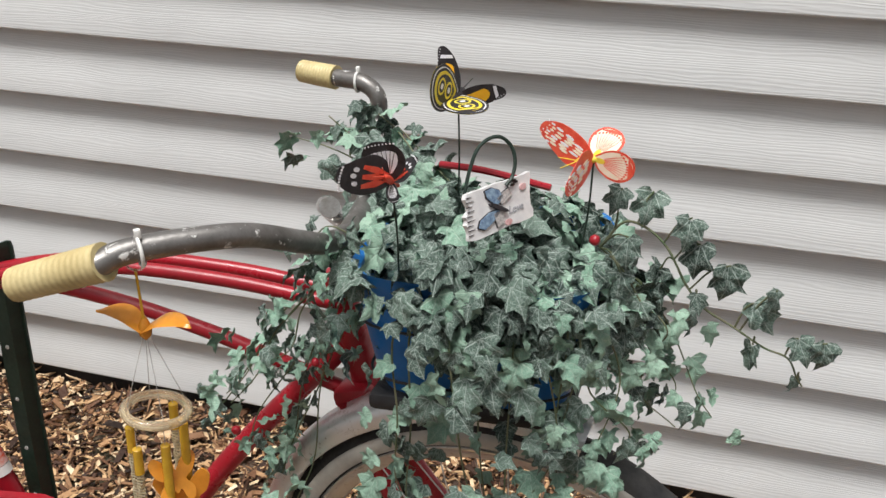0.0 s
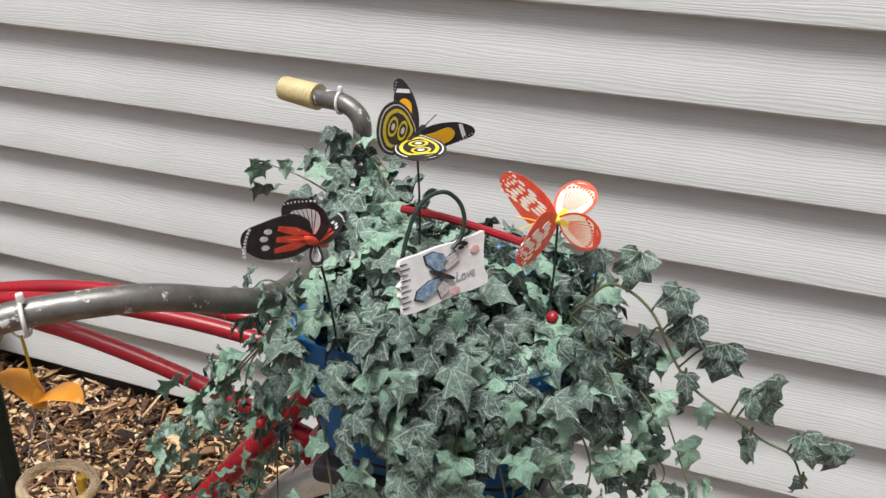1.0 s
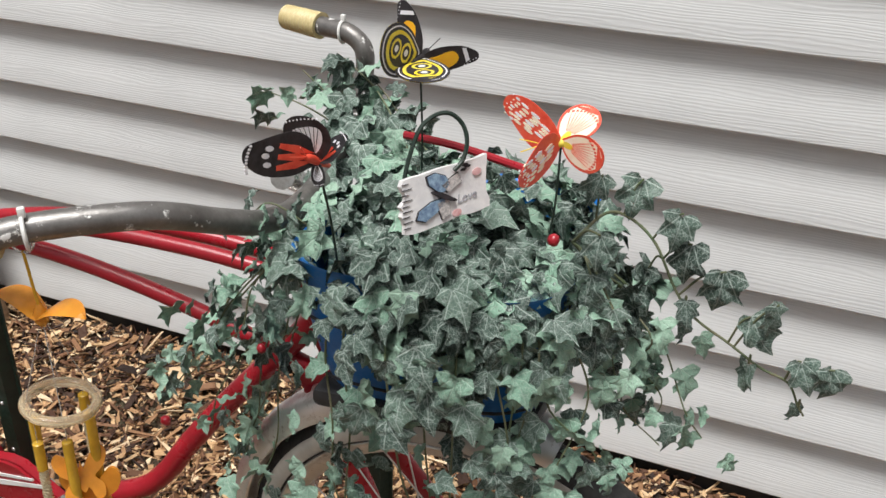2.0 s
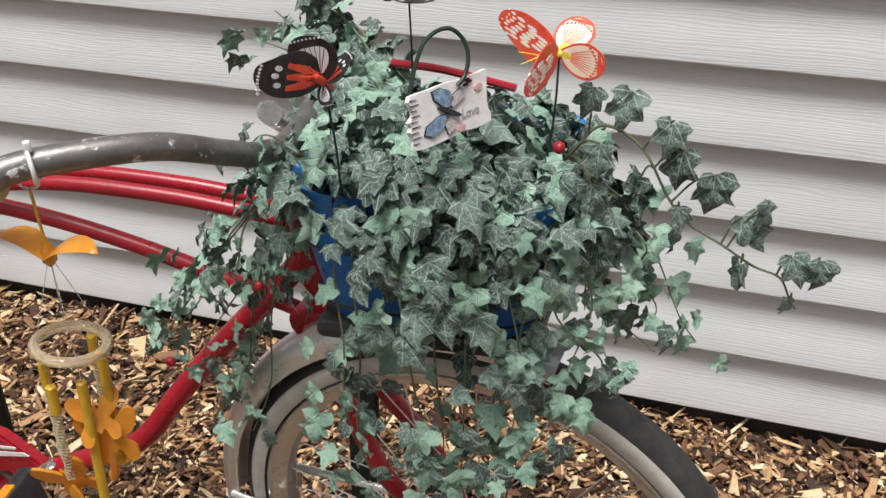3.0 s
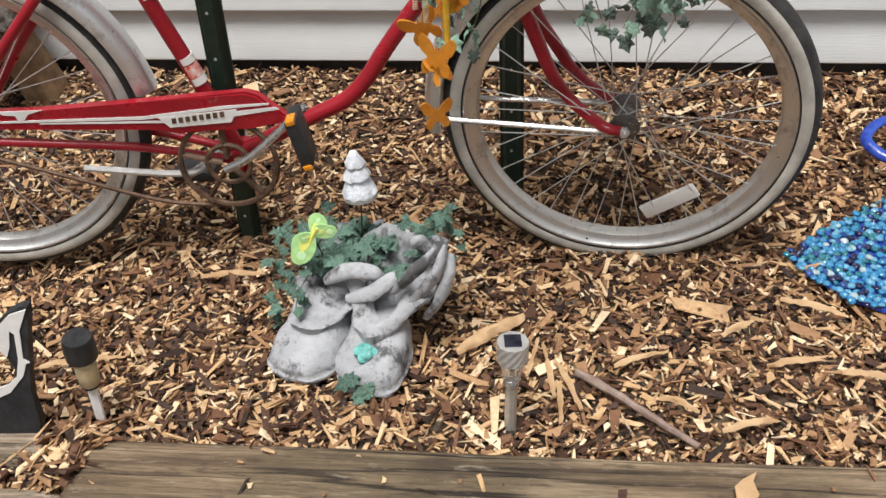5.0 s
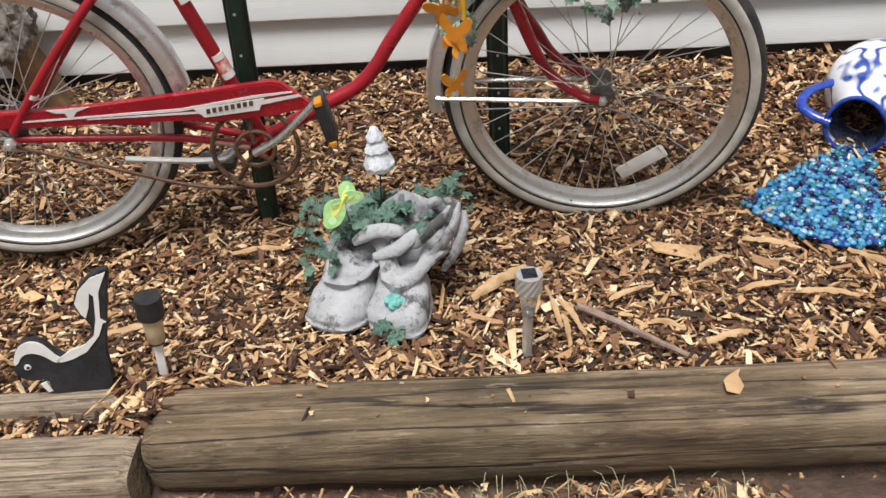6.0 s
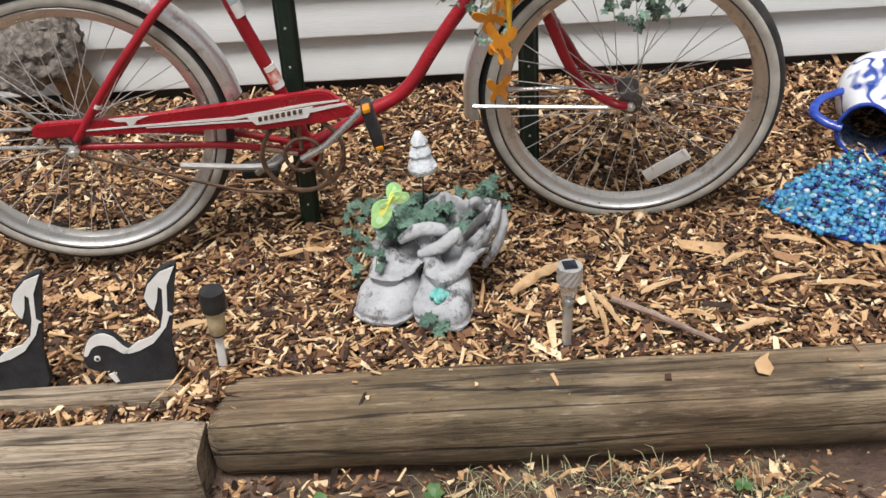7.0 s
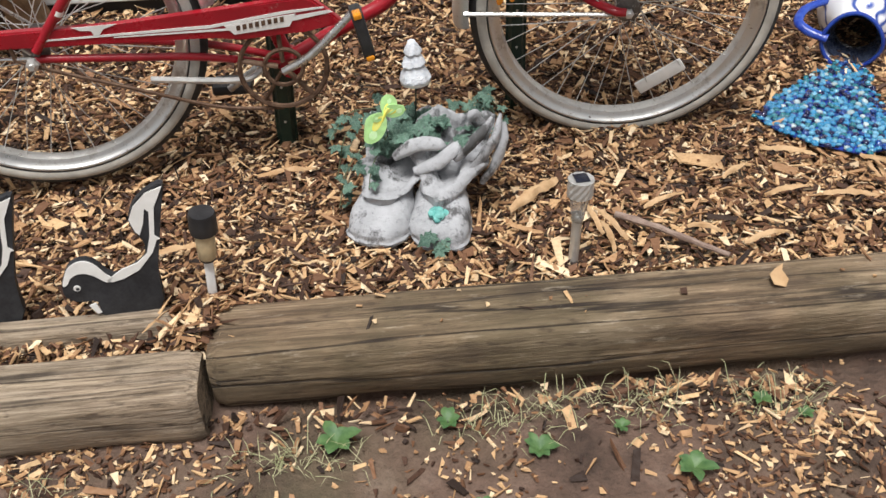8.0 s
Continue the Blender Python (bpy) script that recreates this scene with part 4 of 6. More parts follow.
# ---- butterflies, sign and chime ----
M_WING_BLACK = plain("wing_black", (0.012, 0.011, 0.013), (0.035, 0.030, 0.034), 120, (0.35, 0.5))
M_WING_YELLOW = plain("wing_yellow", (0.85, 0.62, 0.02), (0.80, 0.70, 0.10), 120, (0.35, 0.5))
M_WING_ORANGE = plain("wing_orange", (0.92, 0.50, 0.02), (0.90, 0.42, 0.02), 120, (0.35, 0.5))
M_WING_RED = plain("wing_red", (0.74, 0.065, 0.035), (0.82, 0.12, 0.065), 120, (0.35, 0.5))
M_WING_WHITE = plain("wing_white", (0.86, 0.84, 0.84), (0.76, 0.76, 0.82), 120, (0.35, 0.5))
M_WING_CREAM = plain("wing_cream", (0.90, 0.83, 0.68), (0.88, 0.74, 0.56), 90, (0.35, 0.5))
M_WIRE = plain("green_wire", (0.008, 0.022, 0.014), (0.02, 0.04, 0.03), 60, (0.4, 0.6))
FORE = [(0.0, 0.02), (0.10, -0.10), (0.35, -0.20), (0.70, -0.20), (0.95, -0.08), (1.02, 0.04), (0.98, 0.16), (0.80, 0.24), (0.58, 0.32), (0.35, 0.36), (0.12, 0.26)]
HIND = [(0.0, 0.04), (0.12, -0.24), (0.40, -0.42), (0.72, -0.42), (0.96, -0.22), (1.04, 0.06), (0.96, 0.30), (0.70, 0.44), (0.38, 0.38), (0.10, 0.18)]


def wing_patch(outline, root, tip, side, thick, wide=1.0):
    """A thin plate: outline in (along the wing, across it) from root to tip, side pointing across."""
    e1 = Vector(tip) - Vector(root)
    n = e1.cross(Vector(side)).normalized()
    e2 = n.cross(e1) * wide
    if e2.dot(Vector(side)) < 0:
        e2 = -e2
    bm = bmesh.new()
    a = [bm.verts.new(Vector(root) + e1 * s + e2 * t + n * (thick / 2 + 0.05 * e1.length * (t * t))) for s, t in outline]
    b = [bm.verts.new(Vector(root) + e1 * s + e2 * t - n * (thick / 2 - 0.05 * e1.length * (t * t))) for s, t in outline]
    k = len(outline)
    bm.faces.new(a)
    bm.faces.new(b[::-1])
    for i in range(k):
        bm.faces.new((a[i], b[i], b[(i + 1) % k], a[(i + 1) % k]))
    return bm


def oval(s, t, rs, rt, n=14):
    return [(s + rs * math.cos(2 * math.pi * k / n), t + rt * math.sin(2 * math.pi * k / n)) for k in range(n)]


def streak(s0, t0, s1, t1, w):
    d = math.hypot(s1 - s0, t1 - t0)
    ux, uy = -(t1 - t0) / d, (s1 - s0) / d
    ms, mt = (s0 + s1) / 2, (t0 + t1) / 2
    return [(s0, t0), (ms - ux * w, mt - uy * w), (s1 - ux * w * 0.6, t1 - uy * w * 0.6), (s1 + ux * w * 0.6, t1 + uy * w * 0.6), (ms + ux * w, mt + uy * w)]


def build_butterfly(root, wings, foot, kind, label):
    """wings: (tip, side) for both forewings, then (tip, side) for both hindwings."""
    root = Vector(root)
    fly = thing("butterfly_stake", foot, label, "butterfly", "butterflies on wires")
    part("wire", tube([foot, (Vector(foot) + root) / 2 + Vector((0.002, 0, 0)), root], 0.0011, 6, 6), M_WIRE, fly, "thin dark wire")
    body_mat = {"yellow": M_WING_BLACK, "cream": M_WING_YELLOW, "red": M_WING_RED}[kind]
    mid = sum((Vector(t) for t, _, _ in wings), Vector()) / 4 - root
    ahead = (Vector(wings[0][0]) + Vector(wings[1][0]) - Vector(wings[2][0]) - Vector(wings[3][0])).normalized()
    part("body", tube([root - ahead * 0.020, root - ahead * 0.004, root + ahead * 0.012, root + ahead * 0.017], lambda t: 0.0016 + 0.0022 * math.sin(math.pi * min(1, t * 0.95 + 0.05)), 6, 10), body_mat, fly)
    for s in (-1, 1):
        q = ahead.orthogonal().normalized() * 0.006 * s
        part("antenna", tube([root + ahead * 0.016, root + ahead * 0.026 + q * 0.6, root + ahead * 0.034 + q], 0.0005, 5, 5), M_WING_BLACK if kind == "yellow" else body_mat, fly)
    for k, (tip, side, wide) in enumerate(wings):
        hind = k >= 2
        shape = HIND if hind else FORE
        base = {"yellow": M_WING_YELLOW if hind else M_WING_BLACK, "cream": M_WING_CREAM if hind else M_WING_RED, "red": M_WING_BLACK}[kind]
        shape = [(a, b) for a, b in shape]
        w = part("hindwing" if hind else "forewing", wing_patch(curve2(shape), root, tip, side, 0.0006, wide), base, fly)
        def mark(outline, mat, t=0.0012):
            part("marking", wing_patch(outline, root, tip, side, t, wide), mat, w)
        if kind == "yellow" and not hind:
            mark(curve2([(0.06, 0.06), (0.28, 0.0), (0.54, -0.10), (0.66, 0.02), (0.62, 0.18), (0.44, 0.29), (0.16, 0.23)]), M_WING_ORANGE)
            for i in range(5):
                mark(oval(0.97 - 0.05 * i, 0.10 + 0.035 * i, 0.012, 0.012, 6), M_WING_WHITE)
            mark([(0.72, -0.15), (0.79, -0.15), (0.86, 0.12), (0.80, 0.18)], M_WING_WHITE)
        if kind == "yellow" and hind:
            mark([(s * 1.0, t * 1.0) for s, t in curve2(HIND)], M_WING_BLACK, 0.0008)
            mark([(0.5 + (s - 0.5) * 0.90, t * 0.90) for s, t in curve2(HIND)], M_WING_WHITE, 0.0010)
            mark([(0.5 + (s - 0.5) * 0.85, t * 0.85) for s, t in curve2(HIND)], M_WING_BLACK, 0.0012)
            mark([(0.5 + (s - 0.5) * 0.74, t * 0.74) for s, t in curve2(HIND)], M_WING_YELLOW, 0.0014)
            mark([(0.5 + (s - 0.5) * 0.60, t * 0.60) for s, t in curve2(HIND)], M_WING_BLACK, 0.0016)
            for c in ((0.40, 0.0), (0.66, 0.02)):
                mark(oval(c[0], c[1], 0.12, 0.17), M_WING_YELLOW, 0.0018)
                mark(oval(c[0], c[1], 0.085, 0.12), M_WING_BLACK, 0.0020)
                mark(oval(c[0], c[1], 0.045, 0.06), M_WING_WHITE, 0.0022)
        if kind == "cream":
            rim = curve2(shape)
            wx = 1.0 if hind else 0.72
            if k < 2:
                for ring_s, count, rs, rt in ((0.30, 4, 0.090, 0.022), (0.50, 6, 0.085, 0.026), (0.70, 6, 0.070, 0.022), (0.84, 7, 0.040, 0.017), (0.93, 6, 0.014, 0.011)):
                    for i in range(count):
                        a = -1 + 2 * (i + 0.5 + 0.2 * math.sin(7 * i + 9 * ring_s)) / count
                        mark(oval(ring_s + 0.04 * math.sin(5 * i + k), 0.06 + a * (0.10 + 0.20 * ring_s) * wx, rs, rt, 9), M_WING_CREAM if (i + k) % 3 else M_WING_WHITE, 0.0011)
            else:
                mark([(0.52 + (s - 0.52) * 1.0, t * 1.0) for s, t in rim], M_WING_RED, 0.0008)
                mark([(0.48 + (s - 0.48) * 0.90, t * 0.86) for s, t in rim], M_WING_CREAM, 0.0010)
                for i in range(9):
                    a = -1 + 2 * i / 8
                    mark(streak(0.90 - 0.12 * a * a, 0.33 * a, 0.28, 0.10 * a, 0.010), M_WING_RED, 0.0014)
                for i in range(11):
                    a = -1 + 2 * i / 10
                    mark(oval(0.86 - 0.16 * a * a, 0.36 * a, 0.035, 0.026, 7), M_WING_RED, 0.0016)
                mark(oval(0.16, 0.01, 0.15, 0.08), M_WING_YELLOW, 0.0013)
        if kind == "red":
            if hind:
                mark(curve2([(0.16, 0.0), (0.40, -0.24), (0.70, -0.28), (0.80, 0.0), (0.70, 0.28), (0.40, 0.24)]), M_WING_WHITE, 0.0009)
                for i in range(7):
                    mark(streak(0.10, 0.0, 0.80, -0.30 + 0.10 * i, 0.008), M_WING_BLACK, 0.0014)
            else:
                for i in range(3):
                    mark(streak(0.05, 0.0 + 0.05 * i, 0.55, -0.10 + 0.14 * i, 0.05), M_WING_RED, 0.0012)
                for c in ((0.68, -0.06), (0.72, 0.05), (0.68, 0.14)):
                    mark(oval(c[0], c[1], 0.055, 0.035, 8), M_WING_WHITE)
            for i in range(9):
                a = i / 8
                mark(oval(0.93 + 0.03 * math.sin(3.1 * a), (-0.30 + 0.6 * a) * (1.0 if hind else 0.55), 0.022, 0.018, 6), M_WING_WHITE)


def curve2(outline):
    return [(p.x, p.y) for p in curve_points([(s, t, 0) for s, t in outline], 3, True)]


def build_sign():
    """A small white plaque on a bent green wire."""
    sign = thing("garden_sign", (0.055, -0.06, 0.88), "small white plaque with a blue butterfly and writing on a wire", "sign")
    tl, tr, bl = Vector((0.038, -0.085, 0.983)), Vector((0.082, -0.012, 0.989)), Vector((0.046, -0.096, 0.941))
    u, v = tr - tl, bl - tl
    nrm = v.cross(u).normalized()
    if nrm.y > 0:
        nrm = -nrm
    def at(a, b, d=0.0):
        return tl + u * a + v * b + nrm * d
    def plate(outline, d0, d1):
        bm = bmesh.new()
        f = [bm.verts.new(at(a, b, d1)) for a, b in outline]
        k = [bm.verts.new(at(a, b, d0)) for a, b in outline]
        n = len(outline)
        bm.faces.new(f)
        bm.faces.new(k[::-1])
        for i in range(n):
            bm.faces.new((f[i], k[i], k[(i + 1) % n], f[(i + 1) % n]))
        return bm
    g = random.Random(4)
    edge = [(i / 9, g.uniform(-0.02, 0.02)) for i in range(10)] + [(1 + g.uniform(-0.03, 0.02), i / 7) for i in range(1, 8)] + [(1 - i / 9, 1 + g.uniform(-0.02, 0.03)) for i in range(1, 10)] + [(g.uniform(-0.05, 0.03), 1 - i / 11) for i in range(1, 11)]
    board = part("plaque", plate(edge, -0.006, 0.0), M_PLAQUE, sign, "white plaque with notched edges", smooth=False)
    for i in range(9):
        b = 0.06 + 0.1 * i
        part("notch", plate([(-0.02, b), (0.06 + 0.03 * (i % 2), b + 0.01), (-0.02, b + 0.02)], 0.0, 0.0009), M_WING_BLACK, board)
    for pts, mat in (([(0.40, 0.42), (0.28, 0.22), (0.26, 0.06), (0.36, 0.04), (0.47, 0.14), (0.52, 0.30), (0.46, 0.42)], M_WINGBLUE), ([(0.44, 0.54), (0.30, 0.54), (0.16, 0.64), (0.13, 0.78), (0.22, 0.86), (0.36, 0.76), (0.46, 0.62)], M_WINGBLUE), ([(0.42, 0.30), (0.62, 0.16), (0.66, 0.34), (0.50, 0.46)], M_WINGGREY), ([(0.36, 0.60), (0.42, 0.92), (0.52, 0.86), (0.50, 0.58)], M_WINGGREY)):
        cx, cy = sum(p[0] for p in pts) / len(pts), sum(p[1] for p in pts) / len(pts)
        part("wing_edge", plate([(cx + (a - cx) * 1.10, cy + (b - cy) * 1.10) for a, b in pts], 0.0, 0.0012), M_WING_BLACK, board)
        part("wing", plate(pts, 0.0, 0.0022), mat, board, "glittery blue-grey wing")
    part("insect_body", plate(curve2([(0.31, 0.38), (0.36, 0.37), (0.48, 0.50), (0.58, 0.63), (0.56, 0.66), (0.44, 0.56)]), 0.0, 0.004), M_WING_BLACK, board)
    for c in ((0.86, 0.26), (0.60, 0.90)):
        part("blossom", plate(oval(c[0], c[1], 0.055, 0.07, 9), 0.0, 0.0014), M_PINK, board, "small pink blossom")
    for c in ((0.70, 0.14), (0.75, 0.10), (0.72, 0.06)):
        part("leaflet", plate(oval(c[0], c[1], 0.035, 0.03, 7), 0.0, 0.0014), M_WING_BLACK, board)
    txt = bpy.data.curves.new("word", "FONT")
    txt.body, txt.size, txt.extrude, txt.shear = "Love", 0.0105, 0.0003, 0.3
    tmp = new("word", txt)
    dg = bpy.context.evaluated_depsgraph_get()
    mesh = bpy.data.meshes.new_from_object(tmp.evaluated_get(dg))
    bpy.data.objects.remove(tmp)
    mesh.materials.clear()
    mesh.materials.append(M_INK)
    x = u.normalized()
    z = nrm
    y = z.cross(x)
    m = Matrix((x, y, z)).transposed().to_4x4()
    m.translation = at(0.61, 0.74, 0.0006)
    link_mesh("word", mesh, board, "grey handwritten word", m)
    part("hanger", tube([at(0.16, 1.2, -0.012), at(0.12, 0.2, -0.016), at(0.24, -0.66, -0.010), at(0.38, -0.95, -0.006), at(0.55, -0.98, 0.0), at(0.68, -0.72, 0.004), at(0.72, -0.38, 0.005), at(0.67, -0.06, 0.004), at(0.57, 0.09, 0.003)], 0.0019, 8, 8), M_WIRE, sign, "bent dark green wire hanger")


M_PLAQUE = plain("plaque_white", (0.80, 0.79, 0.78), (0.66, 0.65, 0.66), 60, (0.45, 0.6))
M_WINGBLUE = plain("glitter_blue", (0.09, 0.15, 0.26), (0.28, 0.40, 0.52), 260, (0.3, 0.5))
M_WINGGREY = plain("glitter_grey", (0.30, 0.29, 0.29), (0.62, 0.58, 0.56), 500, (0.25, 0.4))
M_PINK = plain("pink_blossom", (0.60, 0.30, 0.30), (0.72, 0.50, 0.50), 200, (0.4, 0.6))
M_INK = plain("grey_ink", (0.30, 0.30, 0.33), (0.42, 0.42, 0.45), 200, (0.5, 0.6))


def clear(name, color, rough=0.12, weight=0.75):
    k = Nodes(name)
    f = k.noise(60, 3)
    return k.out(k.mix(k.grey(f, 0.4, 0.6), color, tuple(c * 0.85 for c in color)), rough, 0, f, 0.0004, Transmission_Weight=weight, IOR=1.45)


M_ACRYLIC = clear("pale_acrylic", (0.95, 0.80, 0.55))
M_CLEAR = clear("clear_acrylic", (0.92, 0.92, 0.90))
M_ORANGEPLASTIC = clear("orange_plastic", (1.0, 0.43, 0.05), 0.2, 0.4)
M_GOLDPLASTIC = clear("gold_tube", (0.85, 0.52, 0.05), 0.2, 0.3)
M_BRASS = plain("brass_spring", (0.62, 0.52, 0.32), (0.75, 0.68, 0.5), 120, (0.3, 0.45), 0.7)


def build_chime():
    """A wind chime hung from the handlebar: ring, winged figure, hoop, tubes, springs and leaf shapes."""
    top = Vector((-0.230, -0.224, 0.945))
    chime = thing("wind_chime", top, "orange plastic butterfly wind chime hung from the handlebar", "wind chime")
    part("loop", ring(0.011, 0.0012, Matrix.Translation(top - Vector((0, 0, 0.010))) @ pose(0, 0, 0, 0, 0, 10), 24, 6), M_CLEAR, chime, "clear plastic ring")
    bird = top + Vector((-0.002, 0.008, -0.084))
    part("cord", tube([top - Vector((0, 0, 0.02)), bird], 0.0013, 1, 6), M_GOLDPLASTIC, chime, "yellow cord")
    for s in (-1, 1):
        bm = bmesh.new()
        lines = curve_points([(0, 0, 0), (s * 0.018, 0.002, 0.011), (s * 0.036, 0.002, 0.013), (s * 0.050, -0.002, 0.010)], 6)
        rows = []
        for i, p in enumerate(lines):
            w = 0.011 * math.sin(math.pi * min(1, 0.22 + 0.78 * i / (len(lines) - 1))) + 0.0008
            rows.append([bm.verts.new(bird + p + Vector((0, dy, dz))) for dy, dz in ((-w, -0.2 * w), (0, 0.0018), (w, 0.2 * w), (0, -0.0010))])
        for a, b in zip(rows, rows[1:]):
            for k in range(4):
                bm.faces.new((a[k], a[(k + 1) % 4], b[(k + 1) % 4], b[k]))
        bm.faces.new(rows[0][::-1])
        bm.faces.new(rows[-1])
        part("wing", bm, M_ORANGEPLASTIC, chime, "translucent orange wing")
    part("figure_body", lathe([(0.001, -0.012), (0.006, -0.006), (0.0065, 0.002), (0.003, 0.010), (0.001, 0.014)], Matrix.Translation(bird), 12), M_ORANGEPLASTIC, chime)
    hoop = Vector((-0.231, -0.213, 0.771))
    part("hoop", ring(0.030, 0.0048, Matrix.Translation(hoop) @ pose(0, 0, 0, 86, 6, 0), 48, 10), M_ACRYLIC, chime, "pale amber acrylic hoop")
    for k in range(4):
        a = radians(45 + 90 * k)
        part("thread", tube([bird, hoop + Vector((0.029 * math.cos(a), 0.029 * math.sin(a), 0.003))], 0.0004, 1, 4), M_CLEAR, chime)
    for x, y, z0, ln, spring in ((-0.024, -0.012, 0.768, 0.085, True), (0.004, 0.022, 0.780, 0.10, True), (-0.008, -0.026, 0.755, 0.10, True), (0.024, 0.006, 0.772, 0.12, False), (0.018, -0.018, 0.760, 0.14, False)):
        p = Vector((hoop.x + x, hoop.y + y, hoop.z - 0.784 + z0))
        part("thread", tube([p, Vector((p.x, p.y, hoop.z))], 0.0004, 1, 4), M_CLEAR, chime)
        part("tube", lathe([(0.0035, -ln if not spring else -0.03), (0.0047, -ln + 0.001 if not spring else -0.029), (0.0047, -0.001), (0.0035, 0.0)], Matrix.Translation(p), 12), M_GOLDPLASTIC, chime, "gold translucent tube")
        if spring:
            line = [p + Vector((0.0038 * math.cos(1.5 * i), 0.0038 * math.sin(1.5 * i), -0.03 - 0.075 * i / 90)) for i in range(91)]
            part("spring", sweep(bmesh.new(), line, 0.0009, 5), M_BRASS, chime, "coiled brass spring")
    g = random.Random(9)
    leafshape = curve2([(0, -0.30), (0.10, -0.22), (0.22, -0.46), (0.40, -0.44), (0.42, -0.22), (0.26, -0.04), (0.46, 0.10), (0.58, 0.36), (0.44, 0.50), (0.20, 0.34), (0.05, 0.16), (0.0, 0.30), (-0.05, 0.16), (-0.20, 0.34), (-0.44, 0.50), (-0.58, 0.36), (-0.46, 0.10), (-0.26, -0.04), (-0.42, -0.22), (-0.40, -0.44), (-0.22, -0.46), (-0.10, -0.22)])
    for x, y, z, s, rz in ((0.026, -0.004, 0.690, 0.060, 25), (0.012, 0.012, 0.655, 0.050, -30), (0.020, -0.010, 0.715, 0.050, 50), (-0.016, -0.016, 0.640, 0.060, 10), (0.002, -0.020, 0.598, 0.062, -15), (0.004, -0.010, 0.575, 0.045, 40), (-0.004, 0.0, 0.497, 0.052, 20)):
        m = Matrix.Translation((hoop.x + x, hoop.y + y, hoop.z - 0.784 + z)) @ pose(0, 0, 0, g.uniform(-25, 25), g.uniform(-30, 30), rz)
        part("butterfly_figure", slab([(a * s * 0.8, b * s) for a, b in leafshape], 0.003, m), M_ORANGEPLASTIC, chime, "orange plastic butterfly shape")
    part("thread", tube([hoop - Vector((-0.002, 0, 0.2)), (hoop.x - 0.004, hoop.y, 0.487)], 0.0004, 1, 4), M_CLEAR, chime)


build_ivy()
build_butterfly((-0.015, 0.066, 1.039), (((-0.034, 0.071, 1.088), (-0.02, 0, 0), 0.80), ((0.027, 0.106, 1.039), (0, 0, -0.02), 0.72), ((-0.029, 0.015, 1.061), (0, 0, 0.02), 0.95), ((0.011, 0.018, 1.033), (0.02, 0, 0.0), 1.0)), (-0.013, 0.071, 0.890), "yellow", "yellow and black painted butterfly on a wire stake")
build_butterfly((0.142, -0.000, 1.005), (((0.087, 0.018, 1.031), (0, 0, -0.02), 0.95), ((0.126, -0.055, 0.985), (0, 0, 0.02), 0.95), ((0.156, 0.040, 1.025), (-0.02, 0, 0), 0.85), ((0.183, -0.026, 1.005), (0, 0, 0.02), 0.72)), (0.136, 0.006, 0.900), "cream", "orange-red and cream painted butterfly on a wire stake")
build_butterfly((-0.032, -0.099, 0.993), (((-0.061, -0.159, 1.010), (0, 0, 0.02), 0.95), ((-0.011, -0.089, 1.016), (0.02, 0, 0), 0.8), ((-0.042, -0.105, 1.030), (-0.02, 0, 0), 1.25), ((-0.027, -0.105, 0.974), (0.02, 0, 0), 0.7)), (-0.037, -0.059, 0.880), "red", "black, white and red painted butterfly on a wire stake")
build_sign()
build_chime()

# ---- ornaments in the bed ----


def stone_material():
    k = Nodes("cast_concrete")
    a, b, c = k.noise(20, 6), k.noise(110, 5), k.noise(15, 7, 0.72, (1, 1, 0.6))
    color = k.mix(k.grey(a, 0.35, 0.65), (0.45, 0.455, 0.475), (0.33, 0.335, 0.35))
    color = k.mix(k.grey(c, 0.515, 0.60, 0, 0.86), color, (0.045, 0.043, 0.042))
    color = k.mix(k.grey(b, 0.58, 0.72, 0, 0.5), color, (0.16, 0.16, 0.155))
    return k.out(color, 0.9, 0, k.math("ADD", b, a), 0.003)


M_CONCRETE = stone_material()
M_TEALROSE = plain("teal_flower", (0.10, 0.36, 0.33), (0.20, 0.50, 0.46), 80, (0.6, 0.8))
M_LIME = clear("lime_plastic", (0.60, 0.98, 0.42), 0.25, 0.15)
M_LIMEPALE = plain("pale_lime_plastic", (0.72, 0.95, 0.62), (0.60, 0.95, 0.45), 60, (0.25, 0.4))
M_FLOCK = plain("white_flock", (0.84, 0.86, 0.90), (0.66, 0.70, 0.76), 120, (0.8, 0.95), 0.0, 0.003, 260)
M_LEMON = plain("lemon_plastic", (0.95, 0.90, 0.10), (0.9, 0.95, 0.3), 60, (0.25, 0.4))
M_SKUNKBLACK = plain("skunk_black_paint", (0.012, 0.013, 0.016), (0.032, 0.033, 0.038), 25, (0.5, 0.75))
M_TAN = clear("yellowed_lens", (0.80, 0.66, 0.42), 0.35, 0.35)
M_PANEL = plain("solar_cell", (0.008, 0.010, 0.018), (0.02, 0.022, 0.035), 50, (0.1, 0.25))
M_WOODTAN = plain("split_wood", (0.42, 0.25, 0.12), (0.58, 0.39, 0.22), 22, (0.7, 0.9), 0.0, 0.003, 60)
M_BARK = plain("grey_bark", (0.055, 0.046, 0.040), (0.26, 0.225, 0.195), 34, (0.85, 0.98), 0.0, 0.010, 70)
M_STALK = plain("brown_split_wood", (0.17, 0.10, 0.055), (0.36, 0.23, 0.13), 24, (0.7, 0.9), 0.0, 0.004, 60)
M_STICK = plain("dead_stick", (0.22, 0.15, 0.12), (0.36, 0.27, 0.22), 30, (0.7, 0.9), 0.0, 0.002)
M_WEED = plain("weed_green", (0.045, 0.11, 0.035), (0.10, 0.18, 0.06), 50, (0.45, 0.65))
